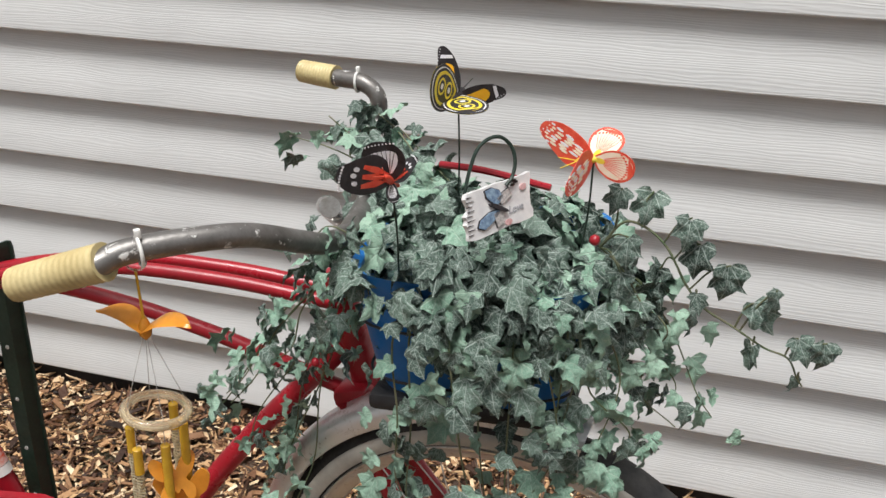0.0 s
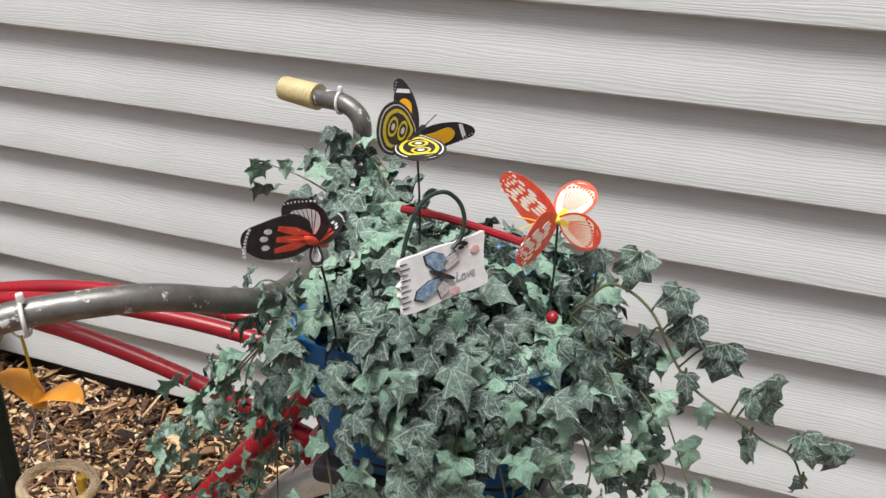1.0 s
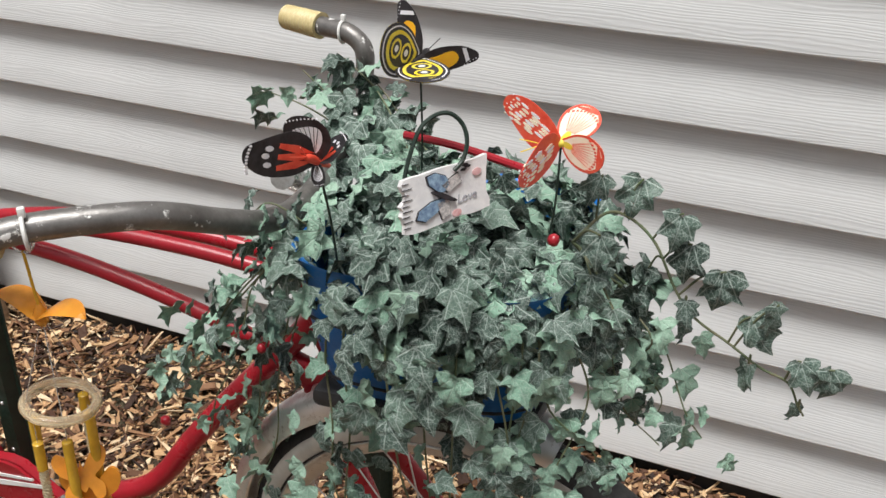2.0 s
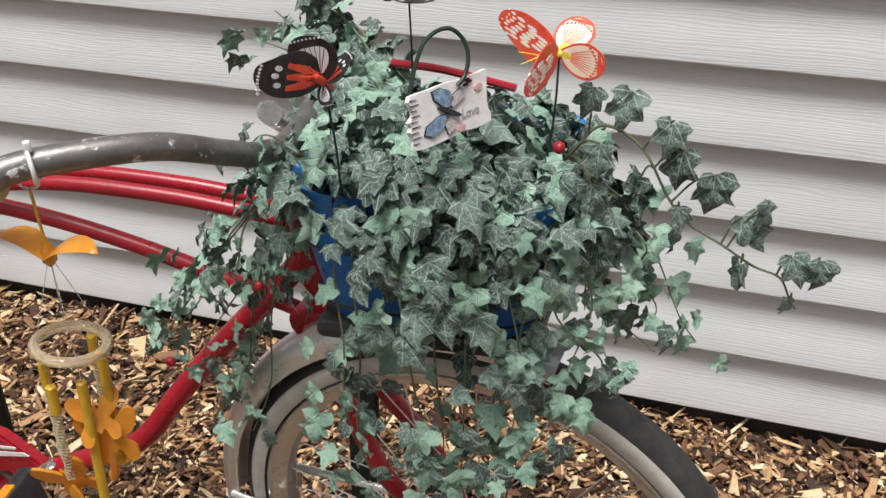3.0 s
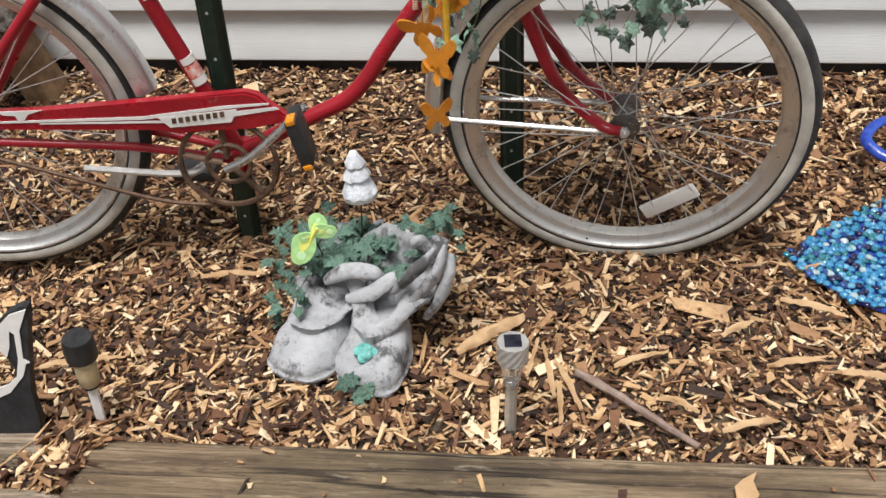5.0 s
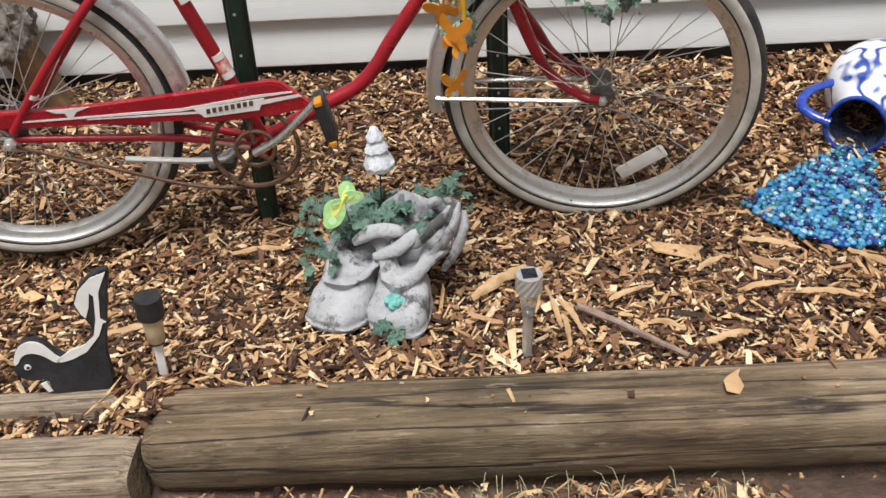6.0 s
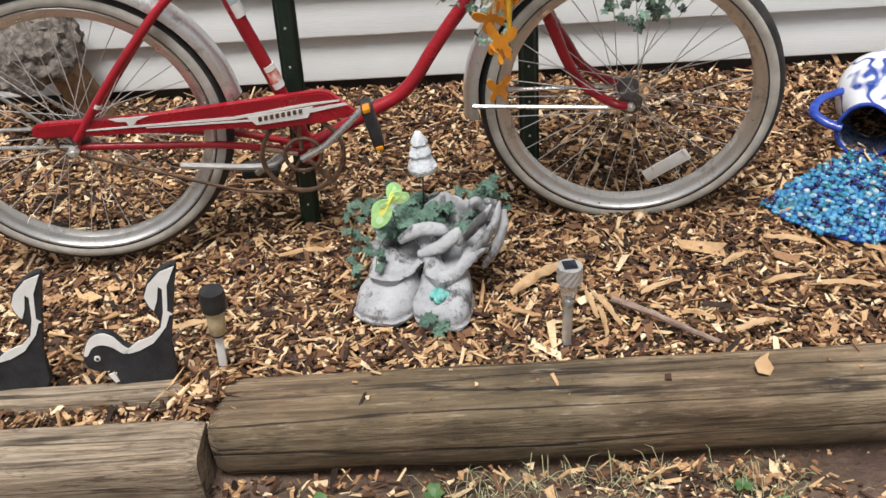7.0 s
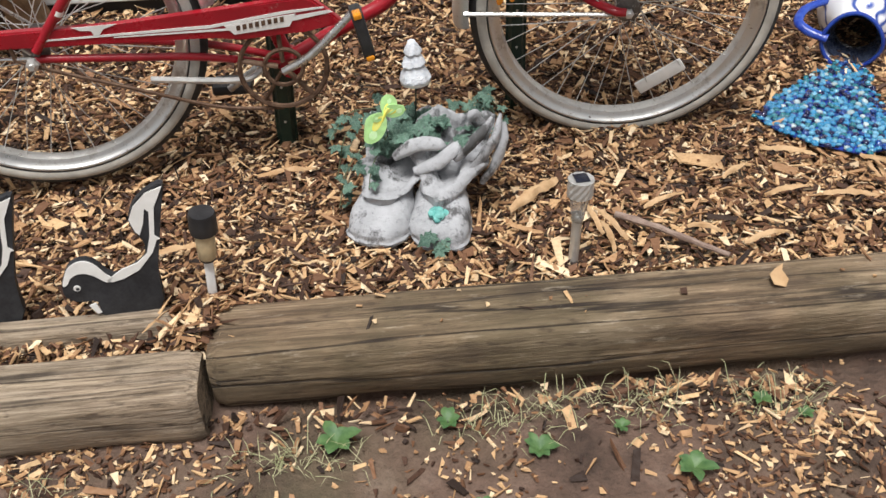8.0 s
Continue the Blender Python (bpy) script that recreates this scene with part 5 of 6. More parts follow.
M_STRAW = plain("dry_grass", (0.42, 0.38, 0.24), (0.30, 0.32, 0.16), 40, (0.7, 0.9))


def boot_shape(toe, heel, top, lean, wide, broad):
    """One old boot: a rounded foot, a slumped shaft with a folded rim, open at the top."""
    toe, heel, top = Vector(toe), Vector(heel), Vector(top)
    bm = bmesh.new()
    ahead = (toe - heel)
    ahead.z = 0
    ahead.normalize()
    side = Vector((-ahead.y, ahead.x, 0))
    n = 40
    rings = []
    # sole, rounded toe cap and instep, then up the shaft, over the rim and down inside
    tall = 0.088
    ln = (toe - heel).length / 2
    mid0 = heel.lerp(toe, 0.5)
    for q, r in ((0.0, 0.97), (0.06, 1.05), (0.14, 1.07), (0.20, 1.02), (0.34, 1.04), (0.50, 1.0), (0.66, 0.90), (0.80, 0.76), (0.92, 0.62)):
        row = []
        for k in range(n):
            a = 2 * math.pi * k / n
            f = math.cos(a)
            w = wide * (0.84 + 0.20 * max(0.0, f))
            drop = 1.0 - 0.22 * max(0.0, f) * q
            row.append(mid0 + ahead * (ln * r * math.copysign(abs(f) ** 0.85, f) - 0.42 * ln * q * q) + side * (w * r * math.copysign(abs(math.sin(a)) ** 0.9, math.sin(a))) + Vector((0, 0, tall * q * drop)))
        rings.append(row)
    base = heel + Vector((0, 0, 0.076)) + ahead * 0.072
    for t, r in ((0.12, 0.78), (0.30, 0.82), (0.50, 0.94), (0.70, 1.08), (0.86, 1.18), (0.97, 1.30), (1.04, 1.33), (1.06, 1.24), (0.98, 1.13), (0.80, 1.02), (0.50, 0.86), (0.25, 0.70)):
        row = []
        mid = base.lerp(top, t)
        for k in range(n):
            a = 2 * math.pi * k / n
            ruffle = 1 + 0.15 * t * math.sin(6 * a + lean) + 0.08 * t * math.sin(9 * a + 5 * t + lean)
            dip = 0.045 * max(0.0, t - 0.3) * math.cos(a) + 0.030 * max(0.0, t - 0.4) * math.sin(4 * a + lean)
            row.append(mid + ahead * (wide * broad * r * ruffle * math.cos(a)) + side * (wide * broad * r * ruffle * math.sin(a)) - Vector((0, 0, dip)))
        rings.append(row)
    vs = [[bm.verts.new(p) for p in row] for row in rings]
    for a, b in zip(vs, vs[1:]):
        for k in range(n):
            bm.faces.new((a[k], a[(k + 1) % n], b[(k + 1) % n], b[k]))
    bm.faces.new(vs[0][::-1])
    bm.faces.new(vs[-1])
    bmesh.ops.subdivide_edges(bm, edges=bm.edges[:], cuts=1, use_grid_fill=True, smooth=0.2)
    rough_up(bm, 0.007, 20, lean)
    rough_up(bm, 0.002, 90, lean)
    return bm


def build_boots():
    boots = thing("boot_planter", (-0.45, -0.28, 0), "pair of grey cast stone boots used as a planter", "planter")
    left = part("boot", boot_shape((-0.538, -0.366, 0.0), (-0.482, -0.205, 0.0), (-0.452, -0.185, 0.128), 0.6, 0.070, 0.98), M_CONCRETE, boots, "slumped grey stone boot")
    right = part("boot", boot_shape((-0.402, -0.390, 0.0), (-0.386, -0.225, 0.0), (-0.362, -0.220, 0.145), 2.4, 0.068, 0.86), M_CONCRETE, boots, "slumped grey stone boot")
    for side, line in zip((left, left, right, right, right, right), ([(-0.482, -0.256, 0.142), (-0.44, -0.266, 0.172), (-0.397, -0.266, 0.172), (-0.376, -0.256, 0.154)], [(-0.442, -0.271, 0.116), (-0.396, -0.281, 0.139), (-0.363, -0.276, 0.165), (-0.345, -0.261, 0.176)], [(-0.36, -0.276, 0.139), (-0.331, -0.281, 0.173), (-0.303, -0.271, 0.201), (-0.287, -0.256, 0.219)], [(-0.335, -0.276, 0.108), (-0.305, -0.281, 0.15), (-0.278, -0.271, 0.192), (-0.268, -0.251, 0.222)], [(-0.307, -0.266, 0.075), (-0.28, -0.271, 0.126), (-0.265, -0.256, 0.169), (-0.26, -0.241, 0.198)], [(-0.328, -0.221, 0.192), (-0.321, -0.216, 0.203), (-0.31, -0.211, 0.186), (-0.296, -0.221, 0.16)])):
        part("fold", rough_up(tube(line, lambda t: 0.004 + 0.011 * math.sin(math.pi * min(1.0, 0.12 + 0.86 * t)), 8, 12, flat=0.62), 0.003, 40), M_CONCRETE, side, "slumped fold of the boot's collar")
    g = random.Random(2)
    for q in range(9):
        a = 2.4 * q
        c = Vector((-0.404, -0.346, 0.062)) + Vector((0.009 * math.cos(a) * math.sqrt(q) * 0.6, 0.009 * math.sin(a) * math.sqrt(q) * 0.6, -0.001 * q))
        part("petal", rough_up(lathe([(0.001, 0.0), (0.008, 0.003), (0.009, 0.009), (0.004, 0.012)], Matrix.Translation(c) @ pose(0, 0, 0, g.uniform(-40, 40), g.uniform(-40, 40), 0), 8), 0.002, 120), M_TEALROSE, right)
    plant = thing("trailing_plant", (-0.46, -0.19, 0.12), "small faded green artificial plant spilling from the stone boots", "plant")
    spots = []
    for k in range(92):
        a, r = g.uniform(0, 6.28), 0.078 * math.sqrt(g.random())
        q = (-0.455, -0.172, 0.135) if k % 5 else (-0.335, -0.185, 0.150)
        spots.append((Vector((q[0] + r * math.cos(a), q[1] + r * math.sin(a), q[2] + g.uniform(0, 0.045))), g.uniform(0.024, 0.038)))
    for line, cnt in (([(-0.50, -0.17, 0.18), (-0.57, -0.19, 0.17), (-0.60, -0.22, 0.08)], 9), ([(-0.51, -0.19, 0.17), (-0.575, -0.235, 0.11), (-0.60, -0.26, 0.03)], 8), ([(-0.49, -0.21, 0.17), (-0.525, -0.265, 0.13), (-0.535, -0.29, 0.09)], 7), ([(-0.48, -0.12, 0.18), (-0.57, -0.10, 0.16), (-0.62, -0.12, 0.10)], 6), ([(-0.335, -0.18, 0.19), (-0.30, -0.16, 0.20), (-0.255, -0.15, 0.15)], 8), ([(-0.33, -0.16, 0.19), (-0.30, -0.12, 0.19), (-0.26, -0.10, 0.16)], 6), ([(-0.42, -0.375, 0.035), (-0.405, -0.395, 0.03), (-0.385, -0.40, 0.015)], 8)):
        pts = curve_points(line, 8)
        part("stem", sweep(bmesh.new(), pts, 0.0012, 5), M_STEM, plant)
        for i in range(cnt):
            p = pts[int((i + 0.5) / cnt * (len(pts) - 1))]
            spots.append((p + Vector((g.gauss(0, 0.009), g.gauss(0, 0.009), g.gauss(0.004, 0.006))), g.uniform(0.022, 0.034)))
    for k, (p, s) in enumerate(spots):
        n = Vector((g.gauss(0, 0.5), g.gauss(-0.4, 0.4), 1))
        link_mesh("leaf", TEAL[k % 3], plant, m=leaf_pose(p, n, (g.gauss(0, 1), g.gauss(-0.5, 1), -0.3), s))
    fly = thing("lime_butterfly", (-0.50, -0.20, 0.19), "fluorescent lime and yellow plastic butterfly on the boot planter", "butterfly")
    root = Vector((-0.494, -0.245, 0.232))
    for tip, side, shape, wide in (((-0.527, -0.252, 0.174), (-0.02, 0, 0), FORE, 1.15), ((-0.454, -0.240, 0.238), (0, 0, 0.02), FORE, 1.3), ((-0.478, -0.238, 0.268), (-0.02, 0, 0.0), HIND, 0.95), ((-0.517, -0.250, 0.226), (0, 0, -0.02), HIND, 0.9)):
        w = part("wing", wing_patch(curve2(shape), root, tip, side, 0.002, wide), M_LIME, fly, "translucent lime wing")
        part("marking", wing_patch(oval(0.34, 0.06, 0.26, 0.10), root, tip, side, 0.003, wide), M_LEMON, w, "yellow centre")
        part("marking", wing_patch(oval(0.72, 0.02, 0.14, 0.10), root, tip, side, 0.003, wide), M_LIMEPALE, w, "pale wing tip")
    part("body", tube([root + Vector((-0.006, 0, -0.014)), root, root + Vector((0.008, 0, 0.014))], 0.0035, 6, 8), M_LEMON, fly)
    part("stake", tube([root, (-0.49, -0.20, 0.13)], 0.0012, 1, 5), M_WIRE, fly)


def build_tree_ornament():
    t = thing("tree_ornament", (-0.427, -0.155, 0.0), "white snowy tree ornament on a thin stake", "ornament")
    m = Matrix.Translation((-0.4245, -0.155, 0.243)) @ pose(0, 0, 0, 0, -3, 12)
    prof = [(0.010, 0.0), (0.030, 0.001), (0.0305, 0.005), (0.0255, 0.016), (0.0175, 0.034), (0.0235, 0.0355), (0.0225, 0.041), (0.0130, 0.058), (0.0180, 0.0595), (0.0170, 0.065), (0.0090, 0.079), (0.0060, 0.084), (0.002, 0.086)]
    part("tree", rough_up(rough_up(lathe(prof, m, 28), 0.0025, 70), 0.002, 200), M_FLOCK, t, "flocked white tree")
    part("disc", lathe([(0.027, -0.006), (0.0305, -0.005), (0.0305, 0.0005), (0.01, 0.001)], m, 24), M_STEEL, t, "grey base disc")
    part("stake", tube([m @ Vector((0, 0, -0.005)), (-0.430, -0.16, 0.12), (-0.432, -0.165, 0.0)], 0.0016, 1, 6), M_WIRE, t)


def build_lights():
    x, y = -0.805, -0.406
    a = thing("solar_light", (x, y, 0), "small solar path light with black cap and white stake", "light", "solar path lights")
    m = Matrix.Translation((x, y, 0)) @ pose(0, 0, 0, 2, 4, 0)
    part("cap", lathe([(0.018, 0.152), (0.0245, 0.153), (0.0250, 0.158), (0.0245, 0.188), (0.0225, 0.195), (0.004, 0.1965)], m, 28), M_BLACK, a, "black plastic cap")
    part("lens", lathe([(0.014, 0.092), (0.0165, 0.096), (0.0185, 0.150), (0.016, 0.153)], m, 24), M_TAN, a, "yellowed translucent lens")
    part("collar", lathe([(0.0135, 0.088), (0.0150, 0.090), (0.0150, 0.097), (0.0135, 0.099)], m, 20), M_BLACK, a)
    part("stake", box((0.017, 0.006, 0.15), m @ Matrix.Translation((0, 0, 0.016)), 0.002), M_WHITE, a, "white plastic stake")
    x, y = -0.121, -0.379
    b = thing("solar_light", (x, y, 0), "brushed steel solar path light with faceted head", "light", "solar path lights")
    m = Matrix.Translation((x, y, 0)) @ pose(0, 0, 0, 0, 1.5, 0)
    bm = bmesh.new()
    n = 24
    rows = []
    for j in range(5):
        rows.append([bm.verts.new(m @ Vector(((0.0235 + 0.0012 * ((k + j) % 2)) * math.cos(2 * math.pi * k / n), (0.0235 + 0.0012 * ((k + j) % 2)) * math.sin(2 * math.pi * k / n), 0.158 + 0.0085 * j))) for k in range(n)])
    for p, q in zip(rows, rows[1:]):
        for k in range(n):
            bm.faces.new((p[k], p[(k + 1) % n], q[(k + 1) % n], q[k]))
    bm.faces.new(rows[0][::-1])
    bm.faces.new(rows[-1])
    part("head", bm, M_STEEL, b, "faceted metallic head", smooth=False)
    part("solar_cell", box((0.026, 0.026, 0.003), m @ Matrix.Translation((0, 0, 0.194)) @ pose(0, 0, 0, 0, 0, 8), 0.0006), M_PANEL, b, "dark square solar cell")
    part("lens", lathe([(0.0105, 0.100), (0.0115, 0.102), (0.0185, 0.152), (0.017, 0.158)], m, 24), M_CLEAR, b, "clear tapered lens")
    part("bulb", lathe([(0.002, 0.100), (0.011, 0.104), (0.012, 0.112), (0.006, 0.122), (0.001, 0.126)], m, 16), M_CHROME, b)
    part("stake", lathe([(0.0085, -0.06), (0.0095, 0.0), (0.0098, 0.098), (0.011, 0.103)], m, 18), M_STEEL, b, "grey metal stake")


SKUNK = [(-0.010, 0.0), (0.000, 0.080), (0.014, 0.140), (0.030, 0.205), (0.042, 0.256), (0.010, 0.246), (-0.016, 0.222), (-0.027, 0.196), (-0.022, 0.168), (-0.010, 0.150), (-0.016, 0.116), (-0.045, 0.094), (-0.072, 0.083), (-0.088, 0.092), (-0.104, 0.116), (-0.124, 0.124), (-0.148, 0.114), (-0.162, 0.090), (-0.168, 0.058), (-0.152, 0.040), (-0.128, 0.038), (-0.112, 0.034), (-0.108, 0.0)]
STRIPE_TAIL = [(0.041, 0.254), (0.012, 0.245), (-0.014, 0.221), (-0.026, 0.196), (-0.020, 0.172), (-0.014, 0.164), (-0.004, 0.185), (0.004, 0.215), (0.010, 0.208), (0.002, 0.160), (-0.010, 0.125), (-0.030, 0.108), (-0.060, 0.098), (-0.084, 0.082), (-0.090, 0.078), (-0.080, 0.074), (-0.060, 0.078), (-0.030, 0.092), (0.000, 0.125), (0.012, 0.150), (0.018, 0.152), (0.010, 0.160), (0.020, 0.215)]
STRIPE_HEAD = [(-0.164, 0.078), (-0.160, 0.092), (-0.147, 0.115), (-0.124, 0.125), (-0.104, 0.117), (-0.088, 0.093), (-0.078, 0.082), (-0.090, 0.075), (-0.108, 0.092), (-0.128, 0.100), (-0.146, 0.094), (-0.156, 0.080)]


def build_skunk(x, y, z, turn):
    s = thing("skunk_cutout", (x, y, z), "black and white painted wooden skunk cutout standing in mulch", "ornament", "skunk cutouts")
    m = Matrix.Translation((x, y, z)) @ pose(0, 0, 0, -3, 0, turn)
    f = m @ Matrix.Translation((0, -0.0098, 0))
    board = part("board", slab(curve2(SKUNK), 0.018, m, 0.0015), M_SKUNKBLACK, s, smooth=False)
    part("tail_stripe", slab(STRIPE_TAIL, 0.0024, f), M_WHITE, board, "white painted stripe", smooth=False)
    part("head_stripe", slab(curve2(STRIPE_HEAD), 0.0024, f), M_WHITE, board, "white painted stripe", smooth=False)
    eye = part("eye", slab(oval(-0.142, 0.070, 0.0062, 0.0058, 16), 0.0026, f), M_WHITE, board, "small white eye")
    part("pupil", slab(oval(-0.141, 0.069, 0.0032, 0.0030, 12), 0.0036, f), M_SKUNKBLACK, eye)
    part("paw", slab([(-0.130, 0.030), (-0.118, 0.034), (-0.112, 0.012), (-0.120, 0.010)], 0.0026, f), M_WHITE, board, "white paw mark")


def vase_material():
    k = Nodes("blue_white_glaze")
    a = k.n("TexNoise", Scale=9.5, Detail=2.0, Roughness=0.45)
    k.link(k.coord((1, 1, 1)), a.inputs["Vector"])
    w = k.noise(60, 3)
    band = k.math("ABSOLUTE", k.math("SUBTRACT", a.outputs["Fac"], 0.5))
    ink = k.math("MAXIMUM", k.grey(band, 0.012, 0.035, 1, 0), k.grey(a.outputs["Fac"], 0.61, 0.66))
    blue = k.mix(k.grey(w, 0.35, 0.65), (0.02, 0.045, 0.26), (0.07, 0.13, 0.42))
    return k.out(k.mix(ink, (0.80, 0.81, 0.84), blue), k.grey(w, 0.3, 0.7, 0.10, 0.22), 0, w, 0.0004)


M_VASE = vase_material()
# jug lining: the shade inside is put into this near-black blue
M_LINING = plain("shaded_glaze", (0.020, 0.026, 0.050), (0.04, 0.05, 0.08), 30, (0.2, 0.35))
M_COBALT = plain("cobalt_glaze", (0.015, 0.04, 0.30), (0.04, 0.09, 0.42), 40, (0.1, 0.22))


def build_vase():
    jug = thing("ceramic_jug", (0.75, 0.34, 0.0), "blue and white glazed jug lying on its side", "jug")
    mouth, back = Vector((0.668, 0.200, 0.076)), Vector((0.818, 0.450, 0.118))
    axis = (back - mouth).normalized()
    m = Matrix.Translation(mouth) @ axis.to_track_quat("Z", "X").to_matrix().to_4x4()
    prof = [(0.074, -0.012), (0.066, 0.004), (0.056, 0.030), (0.060, 0.050), (0.085, 0.078), (0.108, 0.115), (0.118, 0.155), (0.114, 0.20), (0.095, 0.245), (0.070, 0.275), (0.060, 0.285), (0.058, 0.295)]
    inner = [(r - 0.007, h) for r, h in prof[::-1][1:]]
    # inside wall of its own, coloured dark for the unlit hollow
    part("lining", lathe(inner[:-1] + [(0.064, -0.008)], m, 40, cap=False), M_LINING, jug, "glazed inside, shade put into its dark colour")
    body = part("body", lathe([(0.073, -0.0115)] + prof, m, 44, cap=False), M_VASE, jug, "white glaze with blue leaf pattern")
    ringline = [m @ Vector((0.071 * math.cos(a) * (1 + 0.10 * math.cos(2 * a)), 0.071 * math.sin(a), -0.012 - 0.016 * max(0, math.cos(a + 2.2)))) for a in [2 * math.pi * k / 48 for k in range(48)]]
    part("rim", sweep(bmesh.new(), ringline, 0.0052, 8, closed=True), M_COBALT, body, "cobalt blue rim")
    part("handle", tube([(0.606, 0.210, 0.075), (0.568, 0.235, 0.085), (0.550, 0.270, 0.098), (0.578, 0.305, 0.115), (0.635, 0.325, 0.125), (0.672, 0.338, 0.125)], 0.0125, 8, 12, flat=0.7), M_COBALT, jug, "cobalt blue handle")


def build_gems():
    """Flat glass drops spread in a fan before the jug, each on its neighbours."""
    puddle = thing("glass_gems", (0.57, 0.11, 0.0), "puddle of shiny blue glass gems spilling from a jug", "glass gems")
    kinds = []
    for nm, c in (("gem_aqua", (0.06, 0.38, 0.72)), ("gem_sky", (0.20, 0.58, 0.85)), ("gem_teal", (0.03, 0.28, 0.38)), ("gem_cobalt", (0.02, 0.10, 0.42)), ("gem_clear", (0.62, 0.80, 0.84)), ("gem_navy", (0.012, 0.02, 0.11))):
        k = Nodes(nm)
        k.out(tuple(v * 0.9 for v in c), 0.03, 0, None, 0, Transmission_Weight=0.45, IOR=1.5, Coat_Weight=0.7)
        kinds.append(to_mesh("gem", lathe([(0.006, 0.0), (0.0085, 0.0015), (0.0092, 0.0035), (0.0082, 0.0062), (0.0050, 0.0085), (0.0012, 0.0093)], None, 14), k.m))
    edge = [(0.388, 0.102), (0.418, 0.032), (0.479, -0.035), (0.565, -0.089), (0.644, -0.077), (0.684, 0.007), (0.704, 0.135), (0.746, 0.295), (0.698, 0.353), (0.618, 0.309), (0.543, 0.243), (0.462, 0.182)]
    def inside(x, y):
        hit = False
        for (x0, y0), (x1, y1) in zip(edge, edge[1:] + edge[:1]):
            if (y0 > y) != (y1 > y) and x < (x1 - x0) * (y - y0) / (y1 - y0) + x0:
                hit = not hit
        return hit
    part("backing_sheet", slab([(0.58 + (x - 0.58) * 0.95, 0.12 + (y - 0.12) * 0.95) for x, y in edge], 0.004, Matrix.Translation((0, 0, 0.012)) @ Matrix.Rotation(radians(-90), 4, "X")), M_COBALT, puddle, "blue backing")
    g = random.Random(3)
    row, count = 0, 0
    y = -0.10
    pts, faces, which = [], [], []
    while y < 0.36:
        x = 0.37 + (0.0072 if row % 2 else 0)
        while x < 0.77:
            px, py = x + g.gauss(0, 0.0024), y + g.gauss(0, 0.0024)
            if inside(px, py):
                r = g.random()
                kind = 0 if r < 0.32 else 1 if r < 0.50 else 2 if r < 0.68 else 3 if r < 0.82 else 4 if r < 0.88 else 5
                m = Matrix.Translation((px, py, 0.0145 + g.uniform(0, 0.004))) @ pose(0, 0, 0, g.gauss(0, 13), g.gauss(0, 13), 0) @ Matrix.Scale(g.uniform(0.72, 1.02), 4)
                if count < 290:
                    link_mesh("gem", kinds[kind], puddle, m=m)
                else:
                    b = len(pts)
                    pts += [tuple(m @ v.co) for v in kinds[kind].vertices]
                    faces += [tuple(b + i for i in p.vertices) for p in kinds[kind].polygons]
                    which += [kind] * len(kinds[kind].polygons)
                count += 1
            x += 0.0148
        y += 0.0130
        row += 1
    data = bpy.data.meshes.new("gem_heap")
    data.from_pydata(pts, [], faces)
    for k in kinds:
        data.materials.append(k.materials[0])
    data.polygons.foreach_set("material_index", which)
    data.shade_smooth()
    far = link_mesh("gem_heap", data, puddle, "blue glass gems nearer the jug")
    far["kind"] = "stuff"


def build_toadstool():
    t = thing("wooden_toadstool", (-1.33, 0.60, 0.0), "rustic toadstool of split wood with a shaggy grey cap", "ornament")
    bm = bmesh.new()
    rings = []
    for z, r, dx in ((-0.02, 0.050, 0.03), (0.03, 0.052, 0.02), (0.10, 0.048, 0.0), (0.18, 0.046, -0.03), (0.25, 0.05, -0.05)):
        rings.append([bm.verts.new((-1.335 + dx + r * math.copysign(abs(math.cos(a)) ** 0.6, math.cos(a)), 0.60 + r * math.copysign(abs(math.sin(a)) ** 0.6, math.sin(a)), z)) for a in [2 * math.pi * k / 16 for k in range(16)]])
    for a, b in zip(rings, rings[1:]):
        for k in range(16):
            bm.faces.new((a[k], a[(k + 1) % 16], b[(k + 1) % 16], b[k]))
    bm.faces.new(rings[0][::-1])
    bm.faces.new(rings[-1])
    part("stalk", bm, M_STALK, t, "pale split wood stalk", smooth=False)
    m = Matrix.Translation((-1.415, 0.55, 0.235)) @ pose(0, 0, 0, 22, -6, 0)
    cap = lathe([(0.03, -0.012), (0.09, -0.022), (0.135, -0.012), (0.150, 0.012), (0.146, 0.045), (0.122, 0.085), (0.075, 0.115), (0.02, 0.125)], m, 56)
    bmesh.ops.subdivide_edges(cap, edges=cap.edges[:], cuts=2, use_grid_fill=True)
    rough_up(cap, 0.020, 18, 3)
    rough_up(cap, 0.014, 55, 5)
    part("cap", cap, M_BARK, t, "shaggy weathered grey cap")


def loose(name, label, category, bm, material):
    return tagged(link_mesh(name, to_mesh(name, bm, material)), label, category)


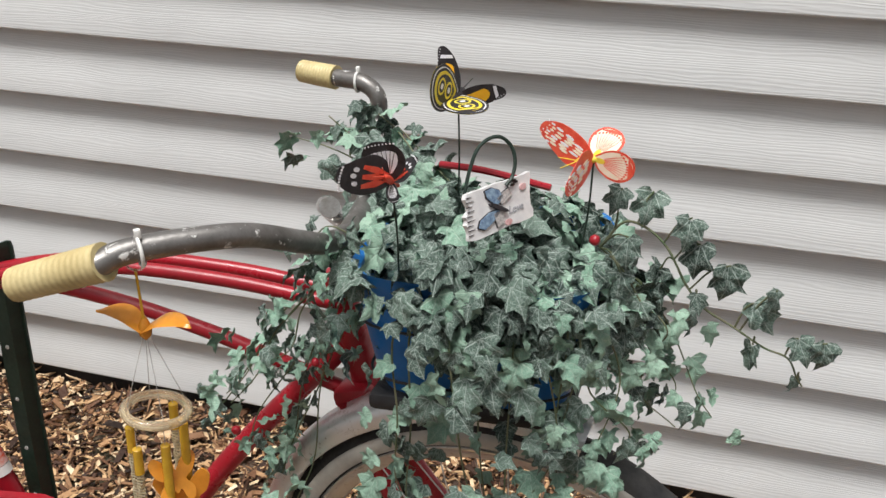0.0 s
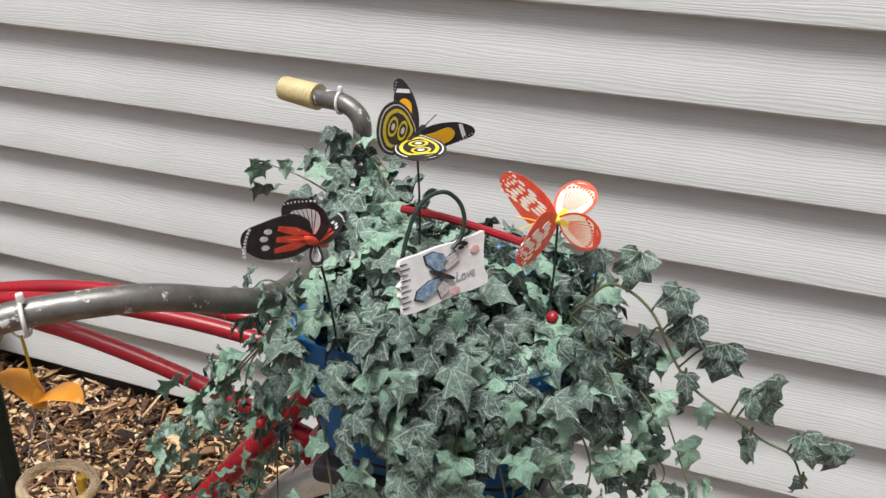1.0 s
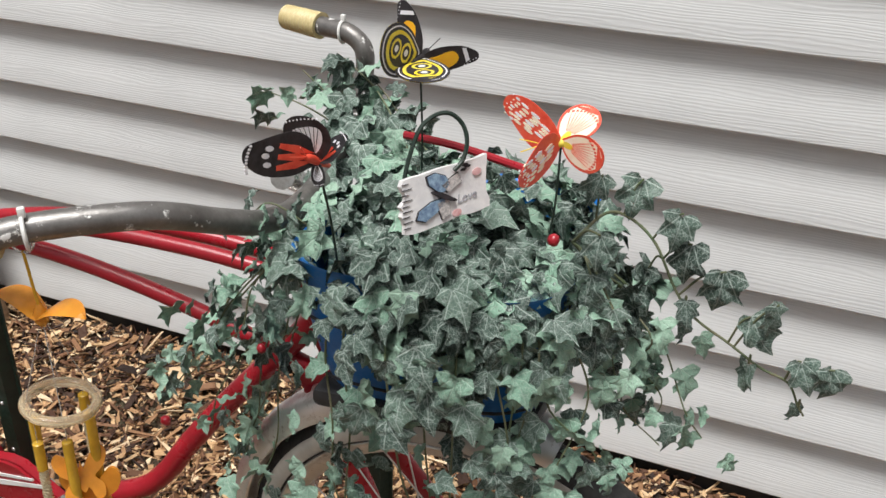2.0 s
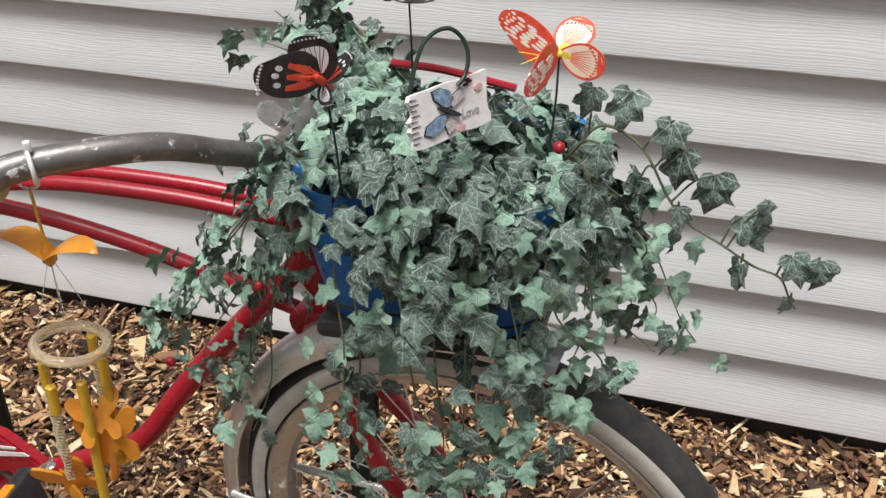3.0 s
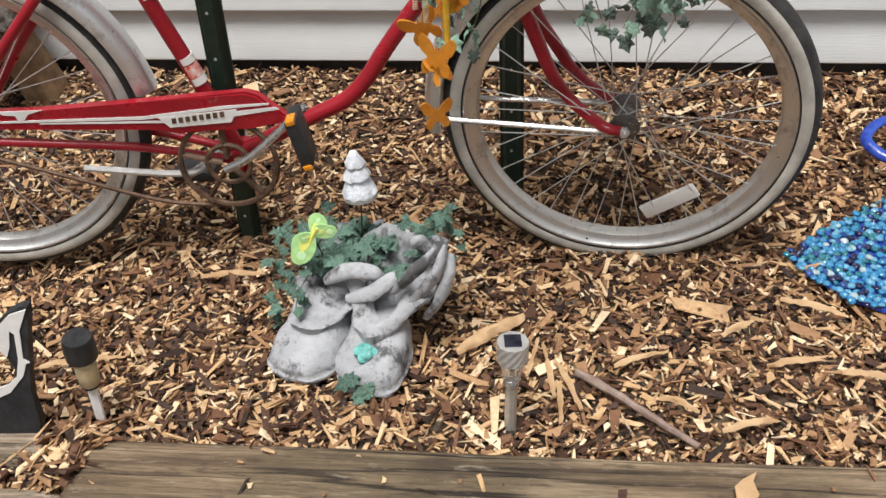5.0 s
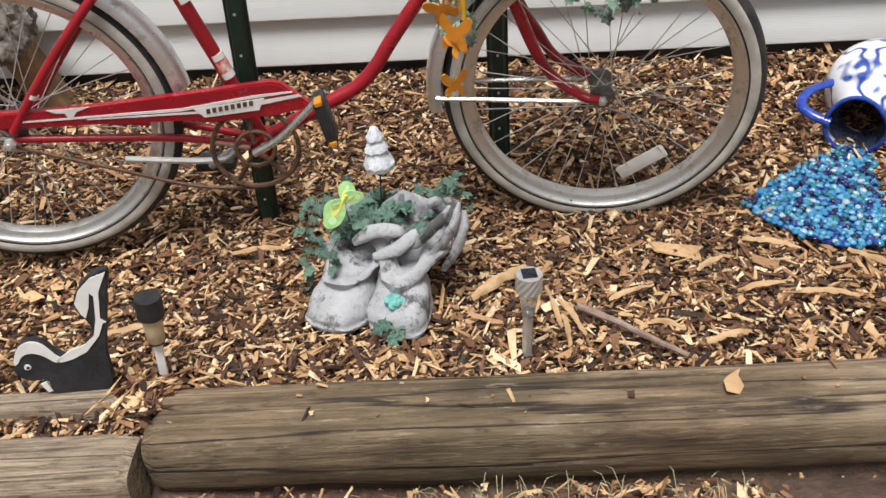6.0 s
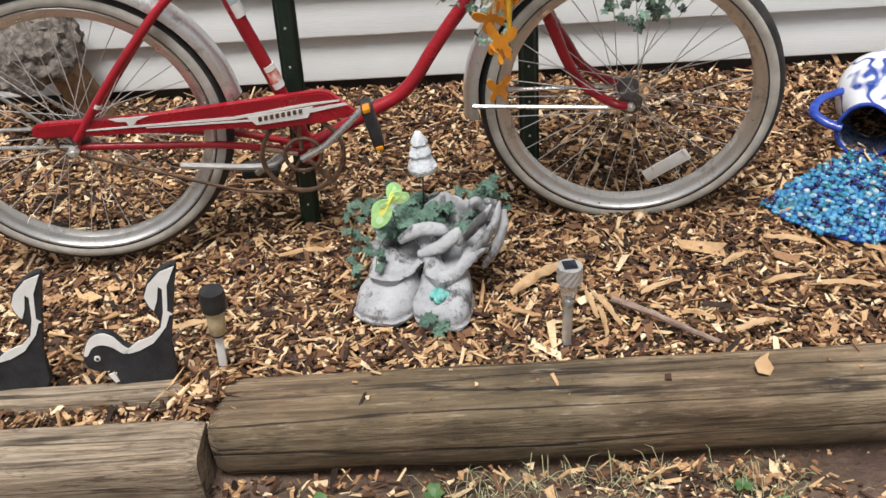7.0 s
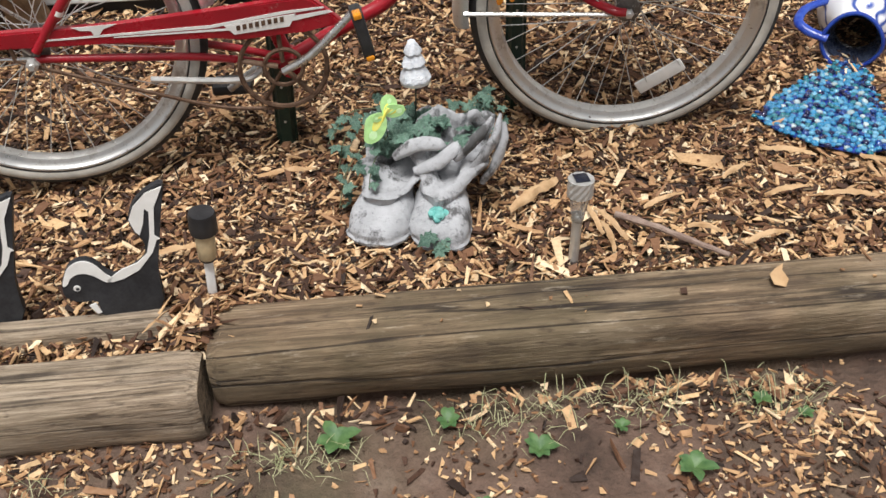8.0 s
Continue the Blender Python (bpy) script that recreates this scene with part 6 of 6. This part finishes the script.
def build_litter():
    loose("stick", "bare brown stick lying on the mulch", "stick", rough_up(tube([(-0.015, -0.259, 0.022), (0.048, -0.310, 0.026), (0.112, -0.362, 0.022), (0.173, -0.409, 0.018)], lambda t: 0.0075 - 0.002 * t, 8, 8), 0.002, 40), M_STICK)
    loose("wood_scrap", "pale split wood scrap lying on the mulch", "wood", rough_up(tube([(-0.225, -0.217, 0.022), (-0.173, -0.179, 0.030), (-0.109, -0.116, 0.020)], lambda t: 0.003 + 0.009 * math.sin(math.pi * min(1, 0.15 + 0.8 * (1 - t))), 8, 6, flat=0.4), 0.006, 40), M_WOODTAN)
    g = random.Random(8)
    for x, y, ln, a in ((-0.062, -0.255, 0.13, 100), (-0.030, -0.286, 0.12, 112), (-0.089, -0.224, 0.1, 80), (-0.043, -0.329, 0.09, 95), (0.096, -0.219, 0.1, 20), (0.605, -0.143, 0.14, -50), (0.409, -0.063, 0.12, -25), (0.352, -0.213, 0.1, 10), (0.476, -0.241, 0.11, -15), (-0.551, 0.138, 0.12, 5), (0.151, -0.324, 0.07, -30), (0.255, -0.363, 0.09, 15), (-0.886, -0.288, 0.15, 12), (-0.690, -0.026, 0.13, 4), (0.268, -0.130, 0.07, 30), (-0.838, -0.505, 0.1, 70), (-0.875, -0.511, 0.09, 50)):
        d = Vector((math.cos(radians(a)), math.sin(radians(a)), 0)) * ln / 2
        c = Vector((x, y, 0.024 + (0.02 if y < -0.5 else 0)))
        loose("wood_sliver", "pale splintered wood sliver lying on the mulch", "wood", rough_up(tube([c - d + Vector((0, 0, -0.006)), c + Vector((0, 0, 0.004)), c + d], lambda t: 0.0014 + 0.0050 * math.sin(math.pi * (0.15 + 0.8 * t)), 6, 5, flat=0.30), 0.0045, 70, g.random()), M_WOODTAN)
    bm = slab([(-0.02, -0.012), (0.004, -0.018), (0.018, 0.0), (0.012, 0.020), (0.022, 0.034), (-0.004, 0.022), (-0.016, 0.010)], 0.0012, Matrix.Translation((0.228, -0.516, 0.041)) @ pose(0, 0, 0, -72, 12, 10))
    loose("fallen_leaf", "curled tan dead leaf on the timber", "leaf", rough_up(bm, 0.003, 60), M_WOODTAN)


def build_weeds():
    g = random.Random(6)
    def weed(x, y, size, count):
        w = thing("weed", (x, y, -0.105), "small green broad-leaved weed growing in bare soil", "weed", "weeds in the soil")
        count += 1
        for k in range(count):
            a = 2 * math.pi * k / count + g.uniform(-0.4, 0.4)
            ln, wd = 0.85 * size * g.uniform(0.7, 1.1), size * g.uniform(0.20, 0.29)
            bm = bmesh.new()
            rows = []
            for i in range(7):
                t = i / 6
                r = wd * math.sin(math.pi * (0.06 + 0.92 * t) ** 1.2)
                h = 0.012 + ln * (0.9 * t - 0.55 * t * t)
                rows.append([bm.verts.new(Vector((x, y, -0.105)) + Matrix.Rotation(a, 3, "Z") @ Vector((ln * t, s * r, h + 0.25 * r * abs(s)))) for s in (-1, 0, 1)])
            for p, q in zip(rows, rows[1:]):
                for j in range(2):
                    bm.faces.new((p[j], p[j + 1], q[j + 1], q[j]))
            part("leaf", bm, M_WEED, w)
    for x, y, s, c in ((-0.576, -0.707, 0.05, 5), (-0.386, -0.679, 0.032, 5), (-0.238, -0.754, 0.036, 6), (0.006, -0.815, 0.042, 7), (-0.092, -0.717, 0.022, 5), (0.161, -0.677, 0.024, 5), (0.224, -0.716, 0.02, 5), (-0.341, -0.862, 0.026, 5)):
        weed(x, y, s, c)
    pts, faces = [], []
    for k in range(420):
        cx, cy = g.choice(((-0.65, -0.73), (-0.31, -0.69), (-0.04, -0.66), (0.20, -0.67), (-1.08, -0.80), (-0.20, -0.65)))
        x, y = cx + g.gauss(0, 0.05), cy + g.gauss(0, 0.025)
        a, ln, up = g.uniform(0, 6.28), g.uniform(0.02, 0.065), g.uniform(0.1, 0.9)
        d = Vector((math.cos(a), math.sin(a), 0))
        s = Vector((-d.y, d.x, 0)) * 0.0007
        b = Vector((x, y, -0.108))
        i = len(pts)
        mid, end = b + d * ln * 0.5 + Vector((0, 0, ln * up)), b + d * ln + Vector((0, 0, ln * up * 0.8))
        pts += [tuple(q) for q in (b - s, b + s, mid + s, mid - s, end)]
        faces += [(i, i + 1, i + 2, i + 3), (i + 3, i + 2, i + 4)]
    data = bpy.data.meshes.new("dry_grass")
    data.from_pydata(pts, [], faces)
    data.materials.append(M_STRAW)
    tagged(link_mesh("dry_grass", data), "sparse dry grass blades on bare soil", "grass", kind="stuff")


build_boots()
build_tree_ornament()
build_lights()
build_skunk(-0.882, -0.442, 0.012, 6)
build_skunk(-1.133, -0.445, 0.008, 8)
build_vase()
build_gems()
build_toadstool()
build_litter()
build_weeds()

# ---- set down in the bed: things drawn at the bench, moved to where they stand ----
for name, step in (("boot_planter", (0.03, 0.071, 0.0)), ("trailing_plant", (0.03, 0.071, 0.0)), ("lime_butterfly", (0.03, 0.071, 0.0)), ("tree_ornament", (0.026, 0.077, 0.012)), ("ceramic_jug", (0.043, 0.142, 0.006)), ("wooden_toadstool", (-0.074, 0.060, 0.060))):
    bpy.data.objects[name].location += Vector(step)
